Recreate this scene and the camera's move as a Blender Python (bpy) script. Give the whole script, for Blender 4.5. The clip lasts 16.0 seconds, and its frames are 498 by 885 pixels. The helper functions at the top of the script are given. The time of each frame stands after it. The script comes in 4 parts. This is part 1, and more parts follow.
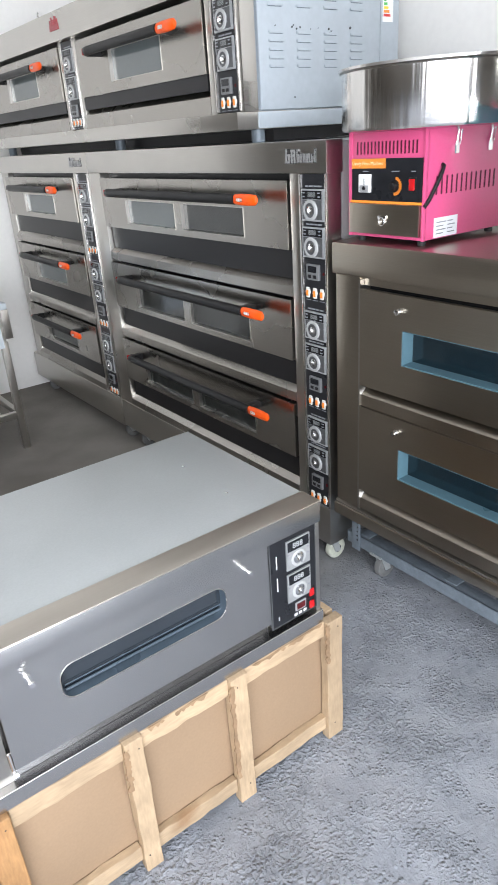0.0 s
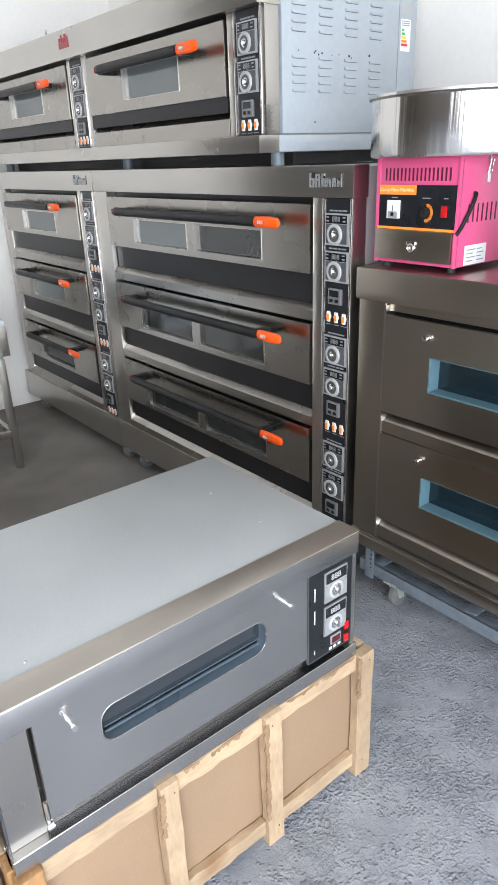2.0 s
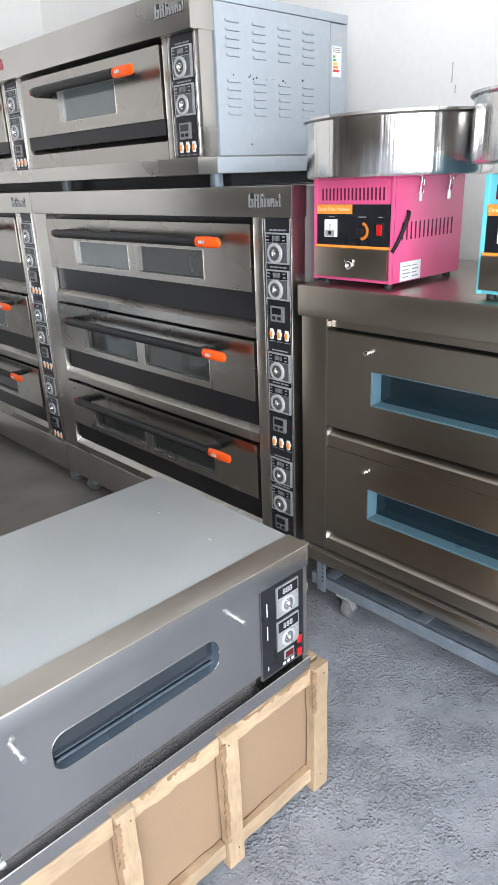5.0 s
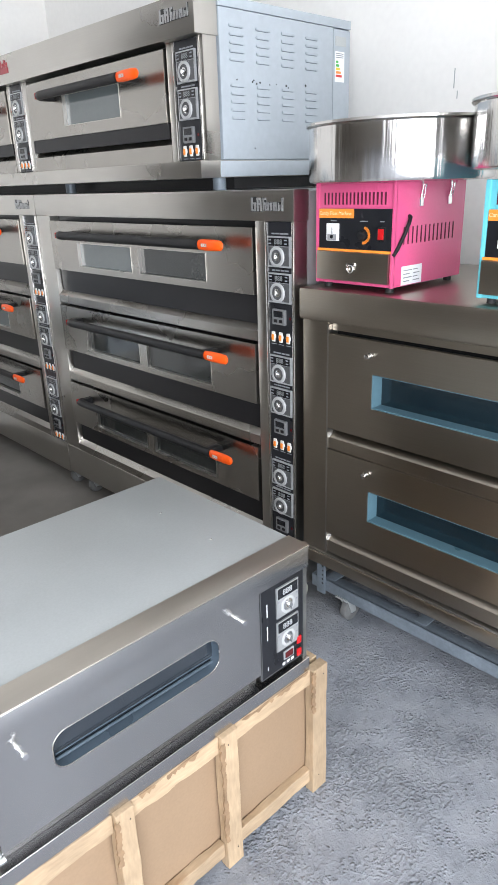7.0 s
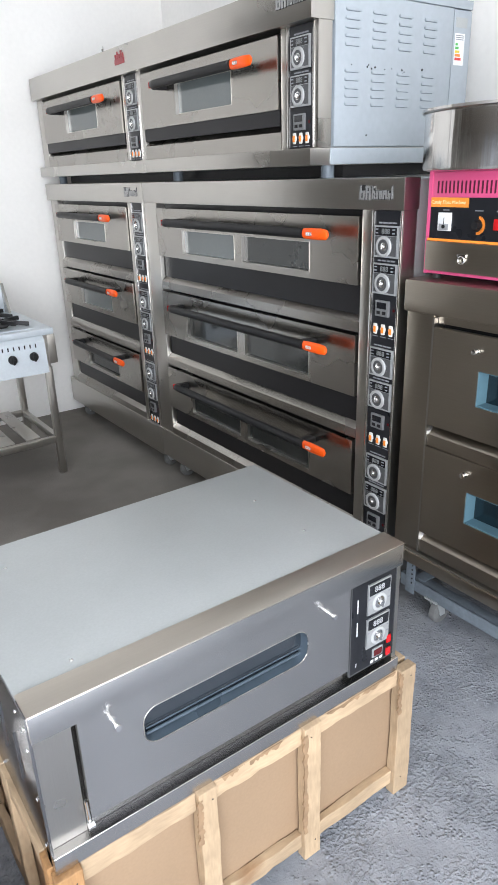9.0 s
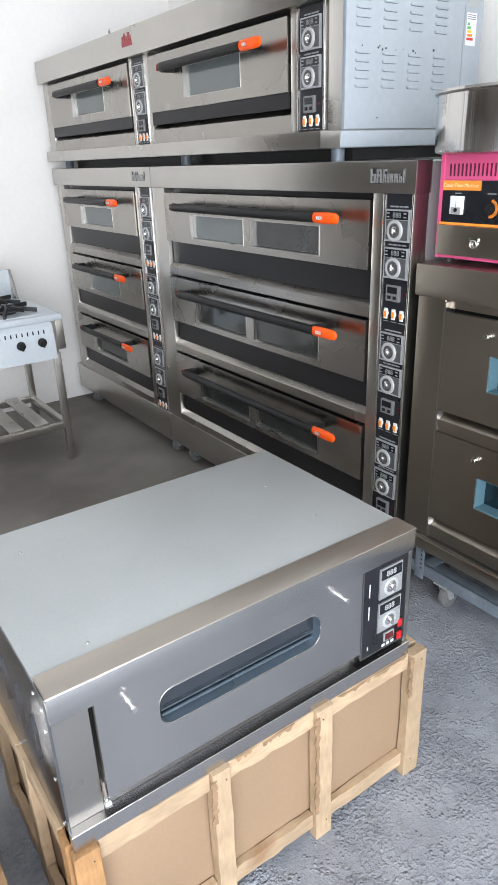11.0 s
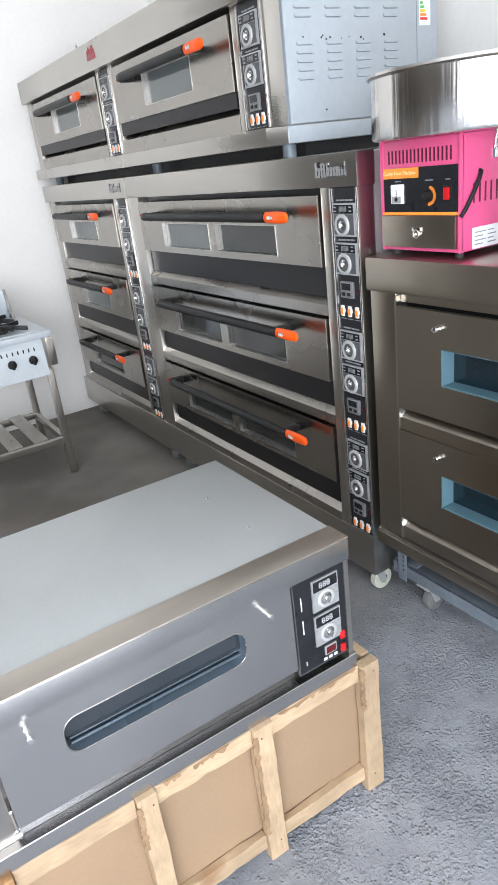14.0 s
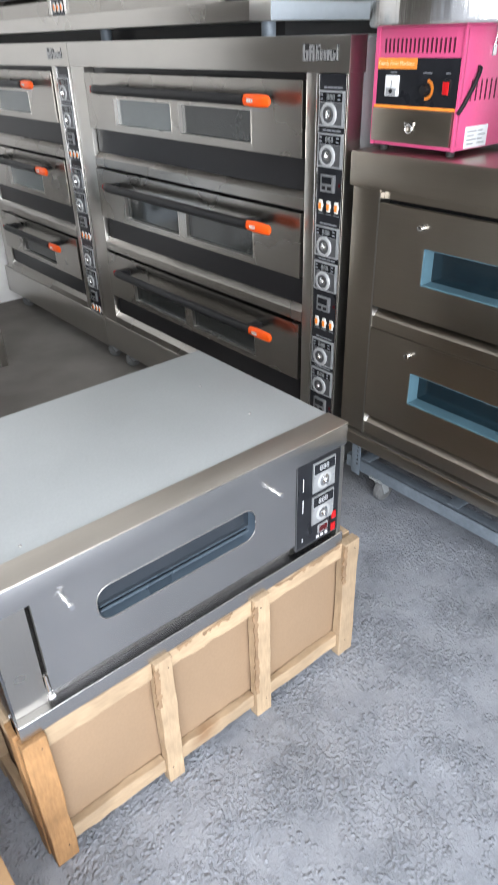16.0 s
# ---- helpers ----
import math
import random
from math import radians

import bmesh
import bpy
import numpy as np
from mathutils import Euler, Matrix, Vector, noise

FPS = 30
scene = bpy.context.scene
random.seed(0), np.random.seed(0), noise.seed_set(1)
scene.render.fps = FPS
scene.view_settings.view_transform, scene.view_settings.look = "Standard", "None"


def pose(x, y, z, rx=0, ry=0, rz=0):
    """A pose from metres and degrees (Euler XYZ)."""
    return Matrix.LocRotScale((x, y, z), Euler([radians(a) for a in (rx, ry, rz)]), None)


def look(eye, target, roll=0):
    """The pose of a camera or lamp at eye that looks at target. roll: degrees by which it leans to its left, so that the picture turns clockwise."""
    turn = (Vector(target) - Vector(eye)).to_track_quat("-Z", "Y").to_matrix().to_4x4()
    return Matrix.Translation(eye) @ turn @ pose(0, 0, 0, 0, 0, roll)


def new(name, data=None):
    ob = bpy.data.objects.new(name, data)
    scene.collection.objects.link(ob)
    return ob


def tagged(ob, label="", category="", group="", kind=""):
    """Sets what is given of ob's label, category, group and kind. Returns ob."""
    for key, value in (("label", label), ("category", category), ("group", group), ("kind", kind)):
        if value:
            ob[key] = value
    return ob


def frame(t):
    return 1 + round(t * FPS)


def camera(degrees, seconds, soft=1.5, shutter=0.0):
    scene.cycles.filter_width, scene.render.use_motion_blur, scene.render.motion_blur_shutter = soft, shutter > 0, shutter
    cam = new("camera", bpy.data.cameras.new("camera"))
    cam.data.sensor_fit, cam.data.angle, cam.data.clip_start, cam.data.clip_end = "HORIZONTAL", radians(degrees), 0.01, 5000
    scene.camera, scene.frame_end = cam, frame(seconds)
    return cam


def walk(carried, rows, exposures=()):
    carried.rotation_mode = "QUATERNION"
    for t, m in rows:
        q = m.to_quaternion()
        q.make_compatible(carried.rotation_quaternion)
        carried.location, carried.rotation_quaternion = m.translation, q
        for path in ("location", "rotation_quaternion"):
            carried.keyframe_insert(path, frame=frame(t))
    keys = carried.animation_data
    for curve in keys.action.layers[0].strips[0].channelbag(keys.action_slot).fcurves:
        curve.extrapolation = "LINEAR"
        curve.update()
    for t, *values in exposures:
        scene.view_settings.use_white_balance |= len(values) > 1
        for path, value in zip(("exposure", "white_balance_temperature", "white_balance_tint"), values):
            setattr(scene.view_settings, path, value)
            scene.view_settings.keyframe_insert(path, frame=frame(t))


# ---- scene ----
cam = camera(40.9, 16.0, soft=1.2, shutter=0.35)
PATH = [
    (0, (0.038, 0.105, 1.689), (1.101, 1.579, 0.855), -3.9),
    (0.5, (0.01, 0.166, 1.69), (1.052, 1.65, 0.848), -2.9),
    (1, (-0.048, 0.22, 1.696), (1.094, 1.66, 0.906), -2.2),
    (1.5, (-0.064, 0.231, 1.696), (1.097, 1.664, 0.921), -1.7),
    (2, (-0.056, 0.247, 1.692), (1.087, 1.689, 0.909), -2.1),
    (2.5, (-0.04, 0.24, 1.691), (1.213, 1.607, 0.942), -2.5),
    (3, (-0.029, 0.226, 1.695), (1.237, 1.589, 0.959), -3.3),
    (3.5, (-0.036, 0.237, 1.693), (1.216, 1.614, 0.96), -3.3),
    (3.7, (-0.039, 0.231, 1.698), (1.22, 1.605, 0.973), -3.1),
    (5.8, (-0.056, 0.239, 1.681), (1.207, 1.602, 0.94), -1.8),
    (6, (-0.055, 0.237, 1.682), (1.194, 1.616, 0.95), -1.9),
    (6.5, (-0.058, 0.234, 1.682), (1.214, 1.595, 0.956), -2.0),
    (7, (-0.063, 0.227, 1.688), (1.207, 1.59, 0.962), -1.9),
    (7.5, (-0.066, 0.22, 1.687), (1.182, 1.604, 0.959), -2.1),
    (8, (-0.052, 0.23, 1.674), (1.164, 1.6, 0.871), -3.6),
    (8.5, (-0.063, 0.235, 1.687), (1.063, 1.715, 0.951), -2.6),
    (8.7, (-0.073, 0.248, 1.686), (1.011, 1.761, 0.953), -1.7),
    (10.8, (-0.097, 0.265, 1.683), (0.94, 1.78, 0.889), -1.8),
    (11, (-0.098, 0.261, 1.685), (0.945, 1.777, 0.902), -2.1),
    (11.5, (-0.101, 0.26, 1.68), (1.001, 1.727, 0.884), -0.7),
    (12, (-0.089, 0.258, 1.683), (0.956, 1.765, 0.884), -1.7),
    (12.5, (-0.028, 0.253, 1.681), (0.908, 1.851, 0.927), -3.3),
    (13, (0.099, 0.203, 1.68), (1.082, 1.771, 0.921), -6.2),
    (13.5, (0.171, 0.146, 1.677), (1.125, 1.723, 0.899), -7.0),
    (14, (0.186, 0.135, 1.675), (1.11, 1.73, 0.899), -7.1),
    (14.5, (0.154, 0.15, 1.68), (1.059, 1.758, 0.911), -6.4),
    (15, (0.093, 0.19, 1.682), (1.108, 1.718, 0.885), -4.8),
    (15.5, (-0.006, 0.227, 1.676), (1.084, 1.659, 0.804), -3.0),
    (16, (-0.069, 0.247, 1.659), (1.018, 1.568, 0.623), -1.5),
]
walk(cam, [(t, look(eye, target, roll)) for t, eye, target, roll in PATH],
     exposures=((0.0, 0.0), (12.0, -0.02), (12.5, -0.20), (13.0, -0.14), (13.5, -0.02), (16.0, 0.03)))
# ---- world and light ----
world = bpy.data.worlds.new("sky")
scene.world = world
world.use_nodes = True
wn = world.node_tree.nodes
sky = wn.new("ShaderNodeTexSky")
sky.sky_type, sky.sun_disc = "NISHITA", False
sky.sun_elevation, sky.sun_rotation = radians(48), radians(150)
world.node_tree.links.new(sky.outputs["Color"], wn["Background"].inputs["Color"])
wn["Background"].inputs["Strength"].default_value = 0.12

sun = new("sun", bpy.data.lights.new("sun", "SUN"))
sun.data.energy, sun.data.angle, sun.data.color = 3.0, radians(0.6), (1.0, 0.95, 0.88)
sun.matrix_world = look((-3.5, -8.0, 12.0), (-2.5, -5.0, 0.0))

# daylight in the shop-front opening
day = new("daylight", bpy.data.lights.new("daylight", "AREA"))
day.data.shape, day.data.size, day.data.size_y, day.data.energy = "RECTANGLE", 4.8, 3.0, 425.0
day.data.color = (0.905, 0.935, 1.0)
day.matrix_world = look((-1.6, -1.72, 1.6), (-1.1, 2.0, 1.4))


# ---- materials ----
def material(name, color, rough=0.5, metal=0.0, vary=0.12, scale=8.0, bump=0.0, bump_scale=60.0,
             stretch=(1, 1, 1), rough_vary=0.1, spec=0.5, random=0.0, coat=0.0, stain=None, stain_at=0.62):
    m = bpy.data.materials.new(name)
    m.use_nodes = True
    n, l = m.node_tree.nodes, m.node_tree.links
    b = n["Principled BSDF"]
    b.inputs["Metallic"].default_value = metal
    b.inputs["Specular IOR Level"].default_value = spec
    b.inputs["Coat Weight"].default_value = coat
    co = n.new("ShaderNodeTexCoord")
    mp = n.new("ShaderNodeMapping")
    mp.inputs["Scale"].default_value = stretch
    l.new(co.outputs["Object"], mp.inputs["Vector"])
    big = n.new("ShaderNodeTexNoise")
    big.inputs["Scale"].default_value, big.inputs["Detail"].default_value = scale, 4.0
    fine = n.new("ShaderNodeTexNoise")
    fine.inputs["Scale"].default_value, fine.inputs["Detail"].default_value = bump_scale, 3.0
    l.new(co.outputs["Object"], big.inputs["Vector"])
    l.new(mp.outputs["Vector"], fine.inputs["Vector"])
    ramp = n.new("ShaderNodeMapRange")
    ramp.inputs["From Min"].default_value, ramp.inputs["From Max"].default_value = 0.3, 0.7
    ramp.inputs["To Min"].default_value, ramp.inputs["To Max"].default_value = 1 - vary, 1 + vary
    l.new(big.outputs["Fac"], ramp.inputs["Value"])
    ramp2 = n.new("ShaderNodeMapRange")
    ramp2.inputs["From Min"].default_value, ramp2.inputs["From Max"].default_value = 0.3, 0.7
    ramp2.inputs["To Min"].default_value, ramp2.inputs["To Max"].default_value = 1 - vary * 0.6, 1 + vary * 0.6
    l.new(fine.outputs["Fac"], ramp2.inputs["Value"])
    mul = n.new("ShaderNodeMath")
    mul.operation = "MULTIPLY"
    l.new(ramp.outputs["Result"], mul.inputs[0])
    l.new(ramp2.outputs["Result"], mul.inputs[1])
    last = mul.outputs[0]
    if random:
        info = n.new("ShaderNodeObjectInfo")
        r = n.new("ShaderNodeMapRange")
        r.inputs["To Min"].default_value, r.inputs["To Max"].default_value = 1 - random, 1 + random
        l.new(info.outputs["Random"], r.inputs["Value"])
        mul2 = n.new("ShaderNodeMath")
        mul2.operation = "MULTIPLY"
        l.new(last, mul2.inputs[0])
        l.new(r.outputs["Result"], mul2.inputs[1])
        last = mul2.outputs[0]
    hue = n.new("ShaderNodeHueSaturation")
    hue.inputs["Color"].default_value = (*color, 1)
    l.new(last, hue.inputs["Value"])
    out = hue.outputs["Color"]
    if stain:
        spot = n.new("ShaderNodeTexNoise")
        spot.inputs["Scale"].default_value, spot.inputs["Detail"].default_value = scale * 0.4, 6.0
        l.new(co.outputs["Object"], spot.inputs["Vector"])
        sr = n.new("ShaderNodeMapRange")
        sr.inputs["From Min"].default_value, sr.inputs["From Max"].default_value = stain_at, stain_at + 0.15
        l.new(spot.outputs["Fac"], sr.inputs["Value"])
        mix = n.new("ShaderNodeMix")
        mix.data_type = "RGBA"
        l.new(sr.outputs["Result"], mix.inputs[0])
        l.new(out, mix.inputs[6])
        mix.inputs[7].default_value = (*stain, 1)
        out = mix.outputs[2]
    l.new(out, b.inputs["Base Color"])
    rr = n.new("ShaderNodeMapRange")
    rr.inputs["To Min"].default_value, rr.inputs["To Max"].default_value = max(0.02, rough - rough_vary), min(1, rough + rough_vary)
    l.new(big.outputs["Fac"], rr.inputs["Value"])
    l.new(rr.outputs["Result"], b.inputs["Roughness"])
    if metal > 0.9 and not bump:
        bump = 0.02
    if bump:
        bp = n.new("ShaderNodeBump")
        bp.inputs["Strength"].default_value, bp.inputs["Distance"].default_value = bump, 0.004
        l.new(fine.outputs["Fac"], bp.inputs["Height"])
        if metal > 0.9:
            wave = n.new("ShaderNodeTexNoise")
            wave.inputs["Scale"].default_value, wave.inputs["Detail"].default_value = 2.6, 1.0
            l.new(co.outputs["Object"], wave.inputs["Vector"])
            bw = n.new("ShaderNodeBump")
            bw.inputs["Strength"].default_value, bw.inputs["Distance"].default_value = 0.16, 0.02
            l.new(wave.outputs["Fac"], bw.inputs["Height"])
            l.new(bw.outputs["Normal"], bp.inputs["Normal"])
        l.new(bp.outputs["Normal"], b.inputs["Normal"])
    return m


STEEL = material("brushed stainless steel", (0.51, 0.492, 0.46), 0.29, 1.0, 0.05, 2.5, 0.018, 40, (0.25, 30, 30), 0.06)
STEEL_UP = material("upright brushed stainless steel", (0.50, 0.482, 0.45), 0.29, 1.0, 0.05, 2.5, 0.018, 40, (30, 30, 0.25), 0.06)
DOOR_STEEL = material("door stainless steel", (0.375, 0.356, 0.328), 0.27, 1.0, 0.05, 2.0, 0.012, 40, (0.25, 30, 30), 0.06)
DULL_STEEL = material("satin stainless steel", (0.415, 0.372, 0.312), 0.30, 1.0, 0.06, 2.0, 0.018, 40, (0.25, 30, 30), 0.06)
POLISHED = material("polished stainless steel", (0.68, 0.665, 0.645), 0.21, 1.0, 0.03, 4.0, 0.7, 38, (1, 1, 0.02), 0.04)
CHROME = material("chrome", (0.78, 0.78, 0.78), 0.12, 1.0, 0.03, 20)
FRONT_STEEL = material("bright satin steel", (0.58, 0.575, 0.565), 0.25, 1.0, 0.05, 2.0, 0.018, 40, (0.25, 30, 30), 0.06)
CAP_STEEL = material("brownish satin steel", (0.60, 0.555, 0.49), 0.40, 1.0, 0.05, 2.0, 0.018, 40, (0.25, 30, 30), 0.06)
ZINC = material("galvanised sheet", (0.445, 0.47, 0.47), 0.40, 0.35, 0.05, 3.0, 0.03, 200, (1, 1, 1), 0.05)
BLUE_SHEET = material("film-covered sheet", (0.43, 0.48, 0.525), 0.45, 0.35, 0.05, 2.0, 0.04, 40, (1, 1, 1), 0.06)
STOVE_SHEET = material("film-covered stove sheet", (0.58, 0.635, 0.68), 0.35, 0.25, 0.05, 3.0)
FRAME_GREY = material("grey painted angle iron", (0.19, 0.225, 0.26), 0.5, 0.2, 0.15, 12, 0.1, 80)
# dark strips below doors; also paints the shade in gaps and holes
DARK_SLOT = material("dark sheet and gap shade", (0.014, 0.0135, 0.0145), 0.32, 0.0, 0.08, 3, 0.0, 60, rough_vary=0.05, spec=0.28)
BLACK = material("black plastic", (0.012, 0.012, 0.013), 0.45, 0.0, 0.2, 20, 0.05, 200, spec=0.3)
PANEL_BLACK = material("black panel face", (0.014, 0.015, 0.018), 0.3, 0.0, 0.15, 12, spec=0.3)
PLATE = material("grey dial plate", (0.43, 0.44, 0.45), 0.38, 0.4, 0.08, 30)
DISPLAY = material("display glass", (0.012, 0.013, 0.016), 0.12, 0.0, 0.1, 20)
DIGIT = material("unlit digit", (0.20, 0.21, 0.21), 0.5, 0.0, 0.05)
WHITE_PL = material("white plastic", (0.72, 0.72, 0.70), 0.4, 0.0, 0.05, 20)
ORANGE = material("orange plastic", (0.95, 0.105, 0.006), 0.34, 0.0, 0.06, 20, 0.03, 100)
AMBER = material("amber switch", (0.85, 0.25, 0.03), 0.3, 0.0, 0.1, 30)
RED_DISPLAY = material("dark red display", (0.10, 0.012, 0.014), 0.15)
RED = material("red switch", (0.55, 0.012, 0.015), 0.25, 0.0, 0.1, 30)
PINK = material("pink enamel", (0.68, 0.095, 0.235), 0.32, 0.0, 0.04, 5, 0.03, 120, coat=0.2)
PINK_DARK = material("shaded pink slot", (0.10, 0.01, 0.03), 0.6)
CYAN = material("turquoise enamel", (0.16, 0.62, 0.72), 0.32, 0.0, 0.04, 5, 0.03, 120, coat=0.2)
WOOD = material("raw pine", (0.41, 0.30, 0.19), 0.7, 0.0, 0.16, 9, 0.35, 22, (6, 6, 1.2), 0.08, random=0.10, stain=(0.24, 0.125, 0.055), stain_at=0.64)
WOOD_H = material("raw pine lengthwise", (0.41, 0.30, 0.19), 0.7, 0.0, 0.16, 9, 0.35, 22, (1.2, 6, 6), 0.08, random=0.10, stain=(0.24, 0.125, 0.055), stain_at=0.64)
TORN = material("torn pine", (0.27, 0.175, 0.10), 0.75, 0.0, 0.25, 14, 0.3, 40)
WOOD_END = material("pine with dark knots", (0.33, 0.18, 0.075), 0.7, 0.0, 0.25, 9, 0.35, 22, (6, 6, 1.2), 0.08, stain=(0.25, 0.11, 0.04), stain_at=0.55)
FIBRE = material("brown fibreboard", (0.29, 0.198, 0.122), 0.75, 0.0, 0.05, 3, 0.06, 150)
RUBBER = material("dark rubber", (0.03, 0.03, 0.03), 0.6)
WHEEL = material("pale nylon wheel", (0.55, 0.57, 0.48), 0.45, 0.0, 0.12, 15)
WHEEL_GREY = material("grey caster wheel", (0.15, 0.152, 0.15), 0.5, 0.0, 0.15, 15)
FILM_BLUE = material("blue window film", (0.095, 0.18, 0.222), 0.3, 0.0, 0.08, 4)
SLOT_BLUE = material("blue enamelled reveal", (0.085, 0.115, 0.145), 0.30, 0.3, 0.08, 5)
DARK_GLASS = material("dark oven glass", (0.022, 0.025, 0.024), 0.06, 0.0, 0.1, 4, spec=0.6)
# paler copy of the glass: the white wall's reflection is in its colour
SHEEN_GLASS = material("oven glass with painted sheen", (0.125, 0.145, 0.145), 0.06, 0.0, 0.04, 3, spec=0.9)
CAST_IRON = material("cast iron", (0.025, 0.025, 0.027), 0.55, 0.3, 0.2, 30, 0.3, 150)
PAPER = material("label paper", (0.80, 0.81, 0.82), 0.6, 0.0, 0.03)
INK = material("grey print", (0.25, 0.26, 0.28), 0.6)
GREEN_INK = material("green print", (0.10, 0.5, 0.12), 0.6)
YELLOW_INK = material("yellow print", (0.85, 0.65, 0.05), 0.6)
RED_INK = material("red print", (0.7, 0.06, 0.05), 0.6)
BADGE_FACE = material("silver badge face", (0.40, 0.40, 0.40), 0.35, 0.6, 0.05, 30)
TIMER = material("grey timer case", (0.22, 0.225, 0.23), 0.4, 0.3, 0.08, 30)
LOGO_DARK = material("black badge", (0.015, 0.015, 0.015), 0.4)
LOGO_RED = material("dark red badge", (0.35, 0.05, 0.06), 0.4)
BAND_ORANGE = material("orange print", (0.95, 0.30, 0.04), 0.5)
CARTON = material("corrugated carton", (0.36, 0.22, 0.11), 0.8, 0.0, 0.1, 5)
WALL = material("white wall paint", (0.91, 0.897, 0.868), 0.75, 0.0, 0.025, 1.3, 0.08, 35)
CEIL = material("white ceiling paint", (0.89, 0.88, 0.86), 0.8, 0.0, 0.02, 1.0)
# dark tone for unseen walls, to keep the steel's reflections dim
DIM_WALL = material("dark colour of unseen walls", (0.20, 0.178, 0.15), 0.85, 0.0, 0.15, 1.5, 0.1, 40)
PAVING = material("outdoor paving", (0.32, 0.31, 0.29), 0.8, 0.0, 0.1, 3)


def concrete():
    m = material("rough concrete", (0.262, 0.279, 0.310), 0.85, 0.0, 0.17, 3.5, 0.0, 38, rough_vary=0.08)
    n, l = m.node_tree.nodes, m.node_tree.links
    b = n["Principled BSDF"]
    co = n.new("ShaderNodeTexCoord")
    def tex(kind, scale, detail=3.0):
        t = n.new("ShaderNodeTexNoise" if kind == "NOISE" else "ShaderNodeTexVoronoi")
        t.inputs["Scale"].default_value = scale
        if kind == "NOISE":
            t.inputs["Detail"].default_value = detail
        l.new(co.outputs["Object"], t.inputs["Vector"])
        return t.outputs["Fac" if kind == "NOISE" else "Distance"]

    def ranged(value, a, b, c=0.0, d=1.0):
        g = n.new("ShaderNodeMapRange")
        for key, x in (("From Min", a), ("From Max", b), ("To Min", c), ("To Max", d)):
            g.inputs[key].default_value = x
        l.new(value, g.inputs["Value"])
        return g.outputs["Result"]

    def math_node(op, p, q):
        g = n.new("ShaderNodeMath")
        g.operation = op
        for k, x in enumerate((p, q)):
            if isinstance(x, float):
                g.inputs[k].default_value = x
            else:
                l.new(x, g.inputs[k])
        return g.outputs[0]
    patch = ranged(tex("NOISE", 4.6, 6.0), 0.45, 0.58, 0.10, 1.0)
    crumbs = math_node("MULTIPLY", ranged(tex("NOISE", 85, 5.0), 0.47, 0.66), patch)
    pits = math_node("MULTIPLY", ranged(tex("VORONOI", 38), 0.0, 0.26, -1.0, 0.0), patch)
    base = math_node("MULTIPLY", tex("NOISE", 170, 3.0), 0.22)
    pebbles = math_node("MULTIPLY", ranged(tex("VORONOI", 92), 0.05, 0.50, 1.3, 0.0), ranged(tex("NOISE", 17, 6.0), 0.50, 0.60))
    crumbs = math_node("ADD", crumbs, pebbles)
    a2 = n.new("ShaderNodeMath")
    l.new(math_node("ADD", crumbs, pits), a2.inputs[0]), l.new(base, a2.inputs[1])
    bp = n.new("ShaderNodeBump")
    bp.inputs["Strength"].default_value, bp.inputs["Distance"].default_value = 0.68, 0.009
    l.new(a2.outputs[0], bp.inputs["Height"])
    l.new(bp.outputs["Normal"], b.inputs["Normal"])
    # smoother screed further in, ragged edge; its dark brown tone paints the weaker light
    sep = n.new("ShaderNodeSeparateXYZ")
    l.new(co.outputs["Object"], sep.inputs[0])
    wob = n.new("ShaderNodeTexNoise")
    wob.inputs["Scale"].default_value, wob.inputs["Detail"].default_value = 2.2, 5.0
    l.new(co.outputs["Object"], wob.inputs["Vector"])
    add = n.new("ShaderNodeMath")
    l.new(sep.outputs["Y"], add.inputs[0]), l.new(wob.outputs["Fac"], add.inputs[1])
    rng = n.new("ShaderNodeMapRange")
    rng.inputs["From Min"].default_value, rng.inputs["From Max"].default_value = 2.1, 2.9
    l.new(add.outputs[0], rng.inputs["Value"])
    mix = n.new("ShaderNodeMix")
    mix.data_type = "RGBA"
    old = b.inputs["Base Color"].links[0].from_socket
    dust = n.new("ShaderNodeMix")
    dust.data_type = "RGBA"
    l.new(ranged(tex("NOISE", 7, 8.0), 0.42, 0.70), dust.inputs[0]), l.new(old, dust.inputs[6])
    dust.inputs[7].default_value = (0.312, 0.326, 0.354, 1)
    grime = n.new("ShaderNodeMix")
    grime.data_type = "RGBA"
    l.new(ranged(tex("NOISE", 30, 7.0), 0.58, 0.74, 0.0, 0.45), grime.inputs[0]), l.new(dust.outputs[2], grime.inputs[6])
    grime.inputs[7].default_value = (0.13, 0.135, 0.15, 1)
    l.new(rng.outputs["Result"], mix.inputs[0]), l.new(grime.outputs[2], mix.inputs[6])
    inner_tone = n.new("ShaderNodeMix")
    inner_tone.data_type = "RGBA"
    l.new(ranged(tex("NOISE", 1.7, 7.0), 0.38, 0.62), inner_tone.inputs[0])
    inner_tone.inputs[6].default_value, inner_tone.inputs[7].default_value = (0.148, 0.135, 0.119, 1), (0.225, 0.21, 0.19, 1)
    l.new(inner_tone.outputs[2], mix.inputs[7])
    l.new(mix.outputs[2], b.inputs["Base Color"])
    less = n.new("ShaderNodeMapRange")
    less.inputs["To Min"].default_value, less.inputs["To Max"].default_value = 0.68, 0.14
    l.new(rng.outputs["Result"], less.inputs["Value"])
    l.new(less.outputs["Result"], bp.inputs["Strength"])
    return m


CONCRETE = concrete()


